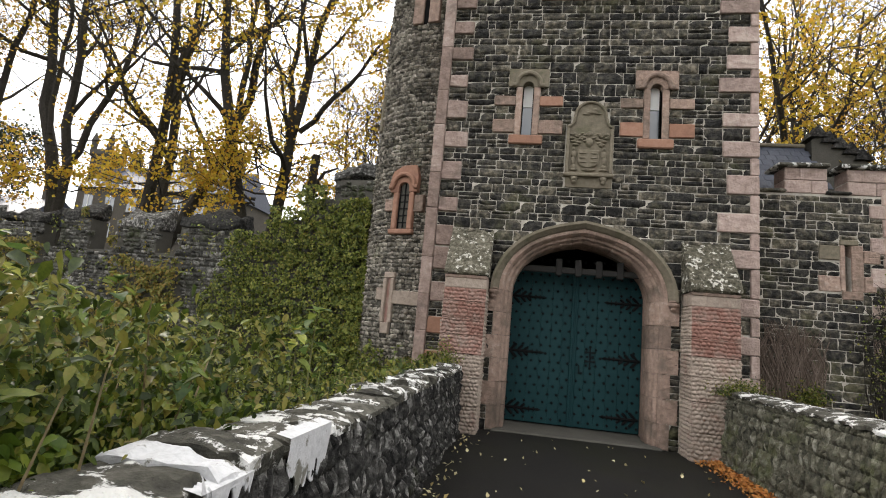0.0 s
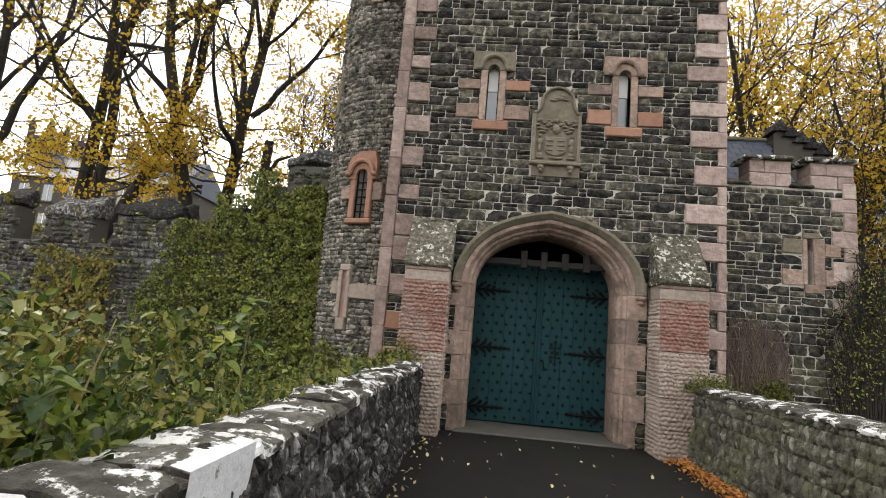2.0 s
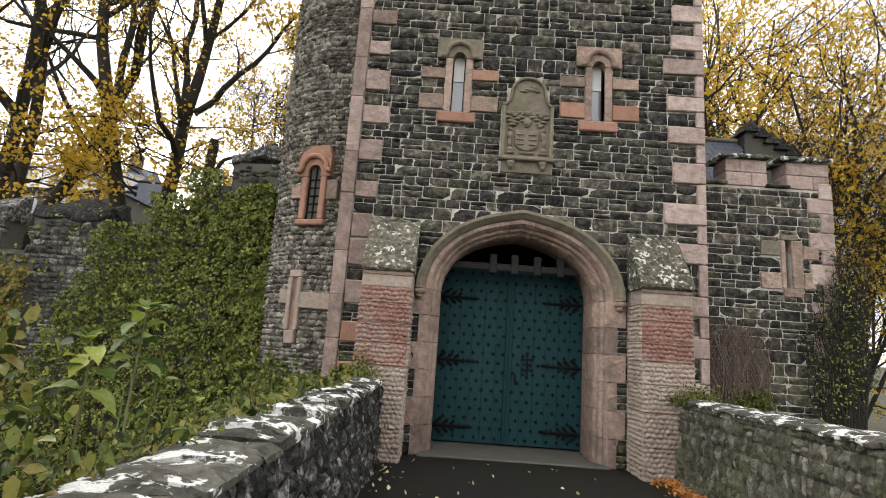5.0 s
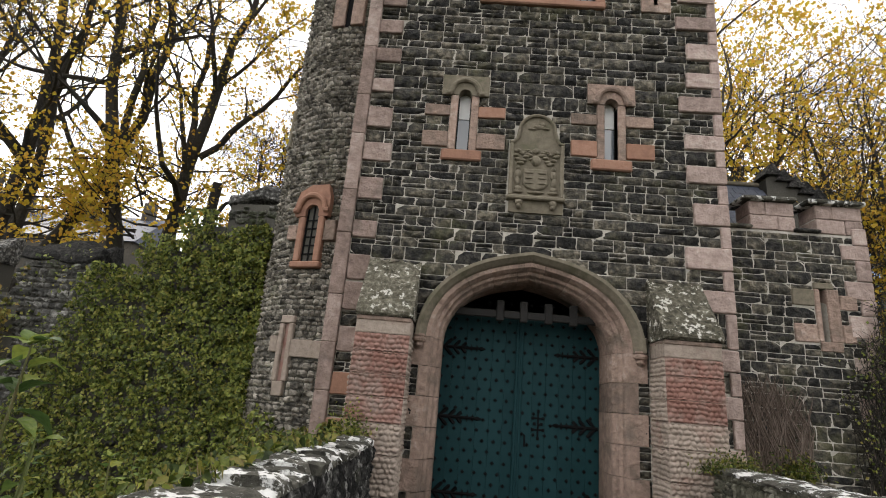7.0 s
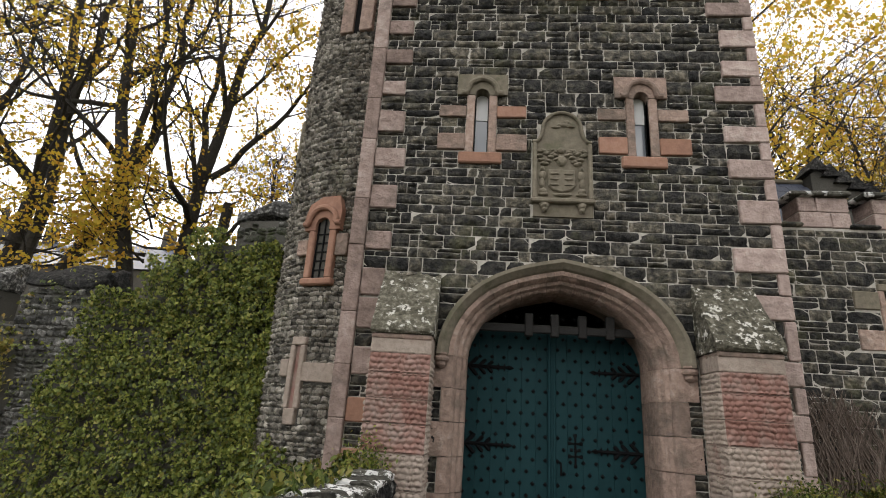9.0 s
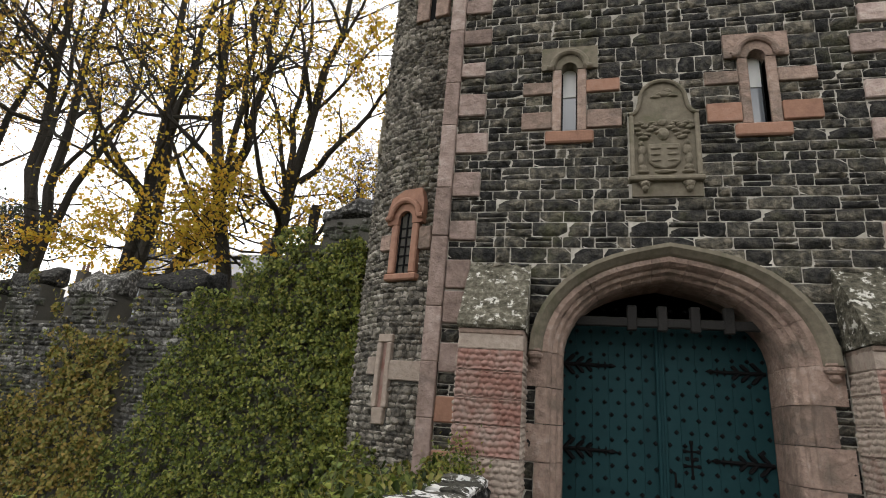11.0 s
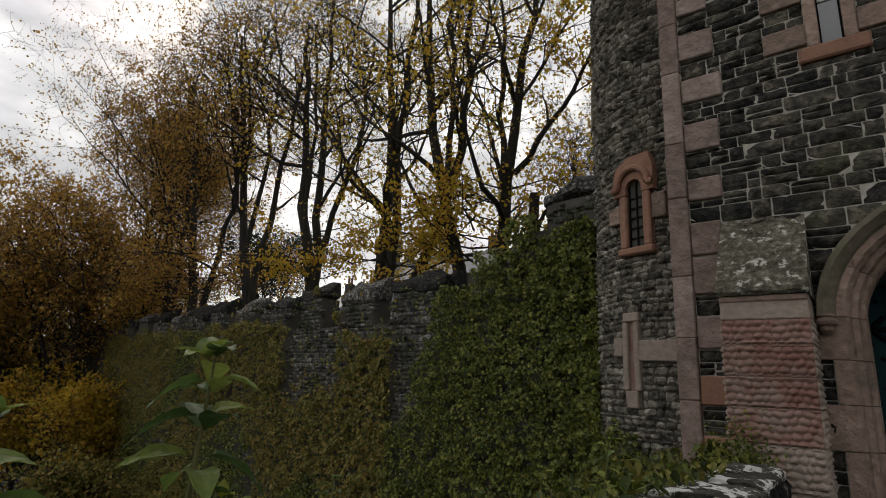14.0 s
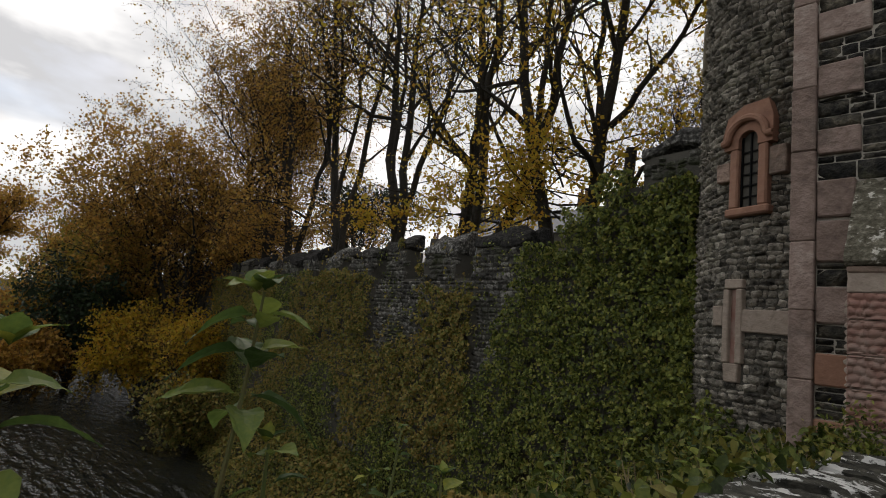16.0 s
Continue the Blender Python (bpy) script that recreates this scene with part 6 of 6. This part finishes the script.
tree("beech_tree", "wide tree with thin brown autumn leaves", at(-26.3, 5.5), 17, 0.2, 0, 2.0, 19, 13000, M_LEAF_BROWN, 0.11, twigs=1.0, low_leaves=4.0, stems=((0, 0.4, -2.2, 6.5, -6.5, 14.5, 0.18), (-0.2, 2.0, -0.6, 8.0, -1.5, 14.0, 0.12)))
tree("beech_tree", "wide brown-leaved tree overhanging the river", at(-30.0, 6.0), 12, 0.26, 6, 1.6, 20, 30000, M_LEAF_BROWN, 0.12, (-0.02, -0.02), 0.36, 0.95, 4.0, dense=True)
# wooded bank at the bend of the river
OAK = "rounded olive and brown tree on the river bank"
tree("oak_tree", OAK, at(-36.5, 4.6), 12.5, 0.35, 7, 2.0, 21, 30000, M_LEAF_BROWN, 0.17, (0.0, -0.03), 0.6, 1.0, dense=True)
tree("oak_tree", OAK, at(-39.0, 1.8), 9.2, 0.35, 7, 2.0, 22, 30000, M_LEAF_OLIVE, 0.18, (0, 0.0), 0.55, 1.0, dense=True)
tree("oak_tree", OAK, at(-41.5, -1.0), 6.0, 0.35, 7, 1.6, 40, 24000, M_LEAF_BROWN, 0.18, (0, 0), 0.6, 1.0, dense=True)
tree("oak_tree", OAK, at(-33.2, 4.4), 11.6, 0.3, 7, 1.6, 41, 26000, M_LEAF_BROWN, 0.15, (0.03, 0), 0.5, 1.0, dense=True)
tree("holly_tree", "dense dark evergreen on the river bank", at(-34.5, -0.3), 6.0, 0.2, 7, 1.4, 23, 16000, M_LEAF_DARK, 0.18, (0, 0), 0.5, 1.0, dense=True)
tree("oak_tree", "dull brown tree in the distance by the river", at(-56, -5.0), 7, 0.3, 6, 1.8, 24, 14000, M_LEAF_BROWN, 0.22, (0, 0), 0.8, 1.0, dense=True)
tree("oak_tree", "olive tree in the distance by the river", at(-64, -11.0), 8, 0.3, 6, 1.8, 25, 12000, M_LEAF_OLIVE, 0.24, (0, 0), 0.8, 1.0, dense=True)
tree("yellow_shrub", "bright yellow-orange shrub at the foot of the wall", at(-26.5, 3.0), 3.8, 0.10, 7, 0.5, 26, 9000, M_LEAF_YELLOW, 0.13, (0, -0.2), 0.8, 0.9, dense=True)
tree("yellow_shrub", "bright yellow-orange shrub at the foot of the wall", at(-31, 2.4), 4.8, 0.10, 7, 0.8, 27, 12000, M_LEAF_YELLOW, 0.15, (0, -0.2), 0.8, 0.9, dense=True)
tree("brown_shrub", "brown overhanging shrub at the water's edge", at(-33, -2.6), 3.4, 0.10, 7, 0.5, 28, 11000, M_LEAF_BROWN, 0.17, (0, -0.1), 0.9, 0.9, dense=True)
tree("brown_shrub", "olive shrub at the water's edge", at(-21.5, 1.6), 2.4, 0.08, 7, 0.3, 29, 7000, M_IVY_BROWN, 0.12, (0, -0.2), 0.9, 0.9, dense=True)
# trees behind the side wall and tower
tree("maple_tree", "spreading tree thick with golden leaves behind the side wall", at(7.5, 9.0), 15, 0.30, 5, 3.0, 31, 9500, M_LEAF_YELLOW, 0.125, (-0.05, 0), 0.5, 0.6, 0.6)
tree("maple_tree", "spreading tree thick with golden leaves behind the side wall", at(11.5, 12.0), 16, 0.32, 5, 3.0, 32, 9500, M_LEAF_YELLOW, 0.13, (-0.05, 0), 0.55, 0.6, 0.6)
tree("maple_tree", "spreading tree thick with golden leaves behind the side wall", at(8.6, 5.2), 11, 0.22, 5, 2.0, 37, 7000, M_LEAF_YELLOW, 0.11, (0.0, 0), 0.5, 0.6, 0.6, dense=True)
tree("hazel_bush", "yellow-leaved bush beyond the side wall", at(7.4, 3.4), 6.5, 0.10, 7, 0.8, 38, 6500, M_LEAF_YELLOW, 0.10, (0, 0), 0.6, 0.9, dense=True)
tree("hazel_bush", "yellow-leaved bush beyond the side wall", at(9.6, 6.5), 7.5, 0.10, 7, 0.8, 39, 6500, M_LEAF_YELLOW, 0.11, (0, 0), 0.6, 0.9, dense=True)
tree("hazel_bush", "yellow-leaved bush behind the curtain wall", at(-6.9, 8.2), 7, 0.12, 6, 1.0, 34, 3200, M_LEAF_YELLOW, 0.12, (0, 0), 0.5, 0.9, dense=True)
tree("holly_tree", "dark ivy-clad tree behind the wall", at(-29, 12.5), 6, 0.2, 6, 0.8, 36, 7000, M_LEAF_DARK, 0.16, (0, 0), 0.4, 1.0, dense=True)
tree("oak_tree", "brown-leaved tree behind the far end of the wall", at(-49, 1.8), 7.5, 0.3, 6, 1.8, 43, 11000, M_LEAF_BROWN, 0.22, (0, 0), 0.8, 1.0, dense=True)


# ---- houses beyond the trees ----
def house(x, y, w, d, eaves, ridge, label, chimneys, z0=None):
    z0 = ground_z(x, y) - 0.5 if z0 is None else z0
    h = thing("house", label, "house", loc=(x, y, z0))
    part("wall", box(-w / 2, w / 2, -d / 2, d / 2, 0, eaves, 0.02), M_HOUSE, h)
    bm = bmesh.new()
    o = 0.3
    a = [bm.verts.new(p) for p in ((-w / 2 - o, -d / 2 - o, eaves), (w / 2 + o, -d / 2 - o, eaves), (w / 2 + o, d / 2 + o, eaves), (-w / 2 - o, d / 2 + o, eaves), (-w / 2, 0, ridge), (w / 2, 0, ridge))]
    for q in ((0, 1, 5, 4), (2, 3, 4, 5), (1, 2, 5), (3, 0, 4), (3, 2, 1, 0)):
        bm.faces.new([a[i] for i in q])
    part("roof", bm, M_SLATE, h, "grey slate roof")
    for cx in chimneys:
        ch = part("chimney", box(cx - 0.5, cx + 0.5, -0.4, 0.4, ridge - 1.0, ridge + 1.5, 0.04), M_HOUSE, h)
        for k in (-0.25, 0.25):
            pot = part("chimney_pot", turned([(0.16, 0), (0.14, 0.6), (0.17, 0.62), (0.17, 0.7)], 10), M_RED, ch)
            pot.location = (cx + k, 0, ridge + 1.5)
    k = 0
    xx = -w / 2 + 1.4
    while xx < w / 2 - 1:
        for z in (eaves * 0.25, eaves * 0.66):
            win = part("window", box(xx - 0.5, xx + 0.5, -d / 2 - 0.03, -d / 2 + 0.05, z, z + 1.5), M_GLASS, h)
            part("sill", box(xx - 0.6, xx + 0.6, -d / 2 - 0.12, -d / 2, z - 0.15, z - 0.002), M_HOUSE, win)
            part("glazing_bar", box(xx - 0.04, xx + 0.04, -d / 2 - 0.06, -d / 2 - 0.032, z, z + 1.5), M_BLIND, win)
        xx += 2.4
    return h


house(-37, 40, 16, 9, 6.5, 10.0, "grey stone mansion with slate roof seen through the trees", (-6, 0, 6))
house(-52, 36, 10, 8, 3.2, 6.0, "low grey house with slate roof beyond the wall", (-3.5, 3.5))
far_tower = thing("castle_turret", "square grey stone turret with corner pinnacles seen through trees", "tower", loc=(-46.5, 40, 6))
part("wall", box(-1.1, 1.1, -1.1, 1.1, 0, 10.8, 0.05), M_HOUSE, far_tower)
part("parapet", box(-1.25, 1.25, -1.25, 1.25, 10.8, 11.4, 0.05), M_HOUSE, far_tower)
for sx in (-1.0, 1.0):
    for sy in (-1.0, 1.0):
        part("pinnacle", turned([(0.3, 0), (0.3, 0.9), (0.36, 1.0), (0.05, 1.9)], 8), M_HOUSE, far_tower).location = (sx, sy, 11.4)
for z in (3.0, 7.5):
    part("window", box(-0.3, 0.3, -1.15, -1.05, z, z + 1.6), M_GLASS, far_tower)
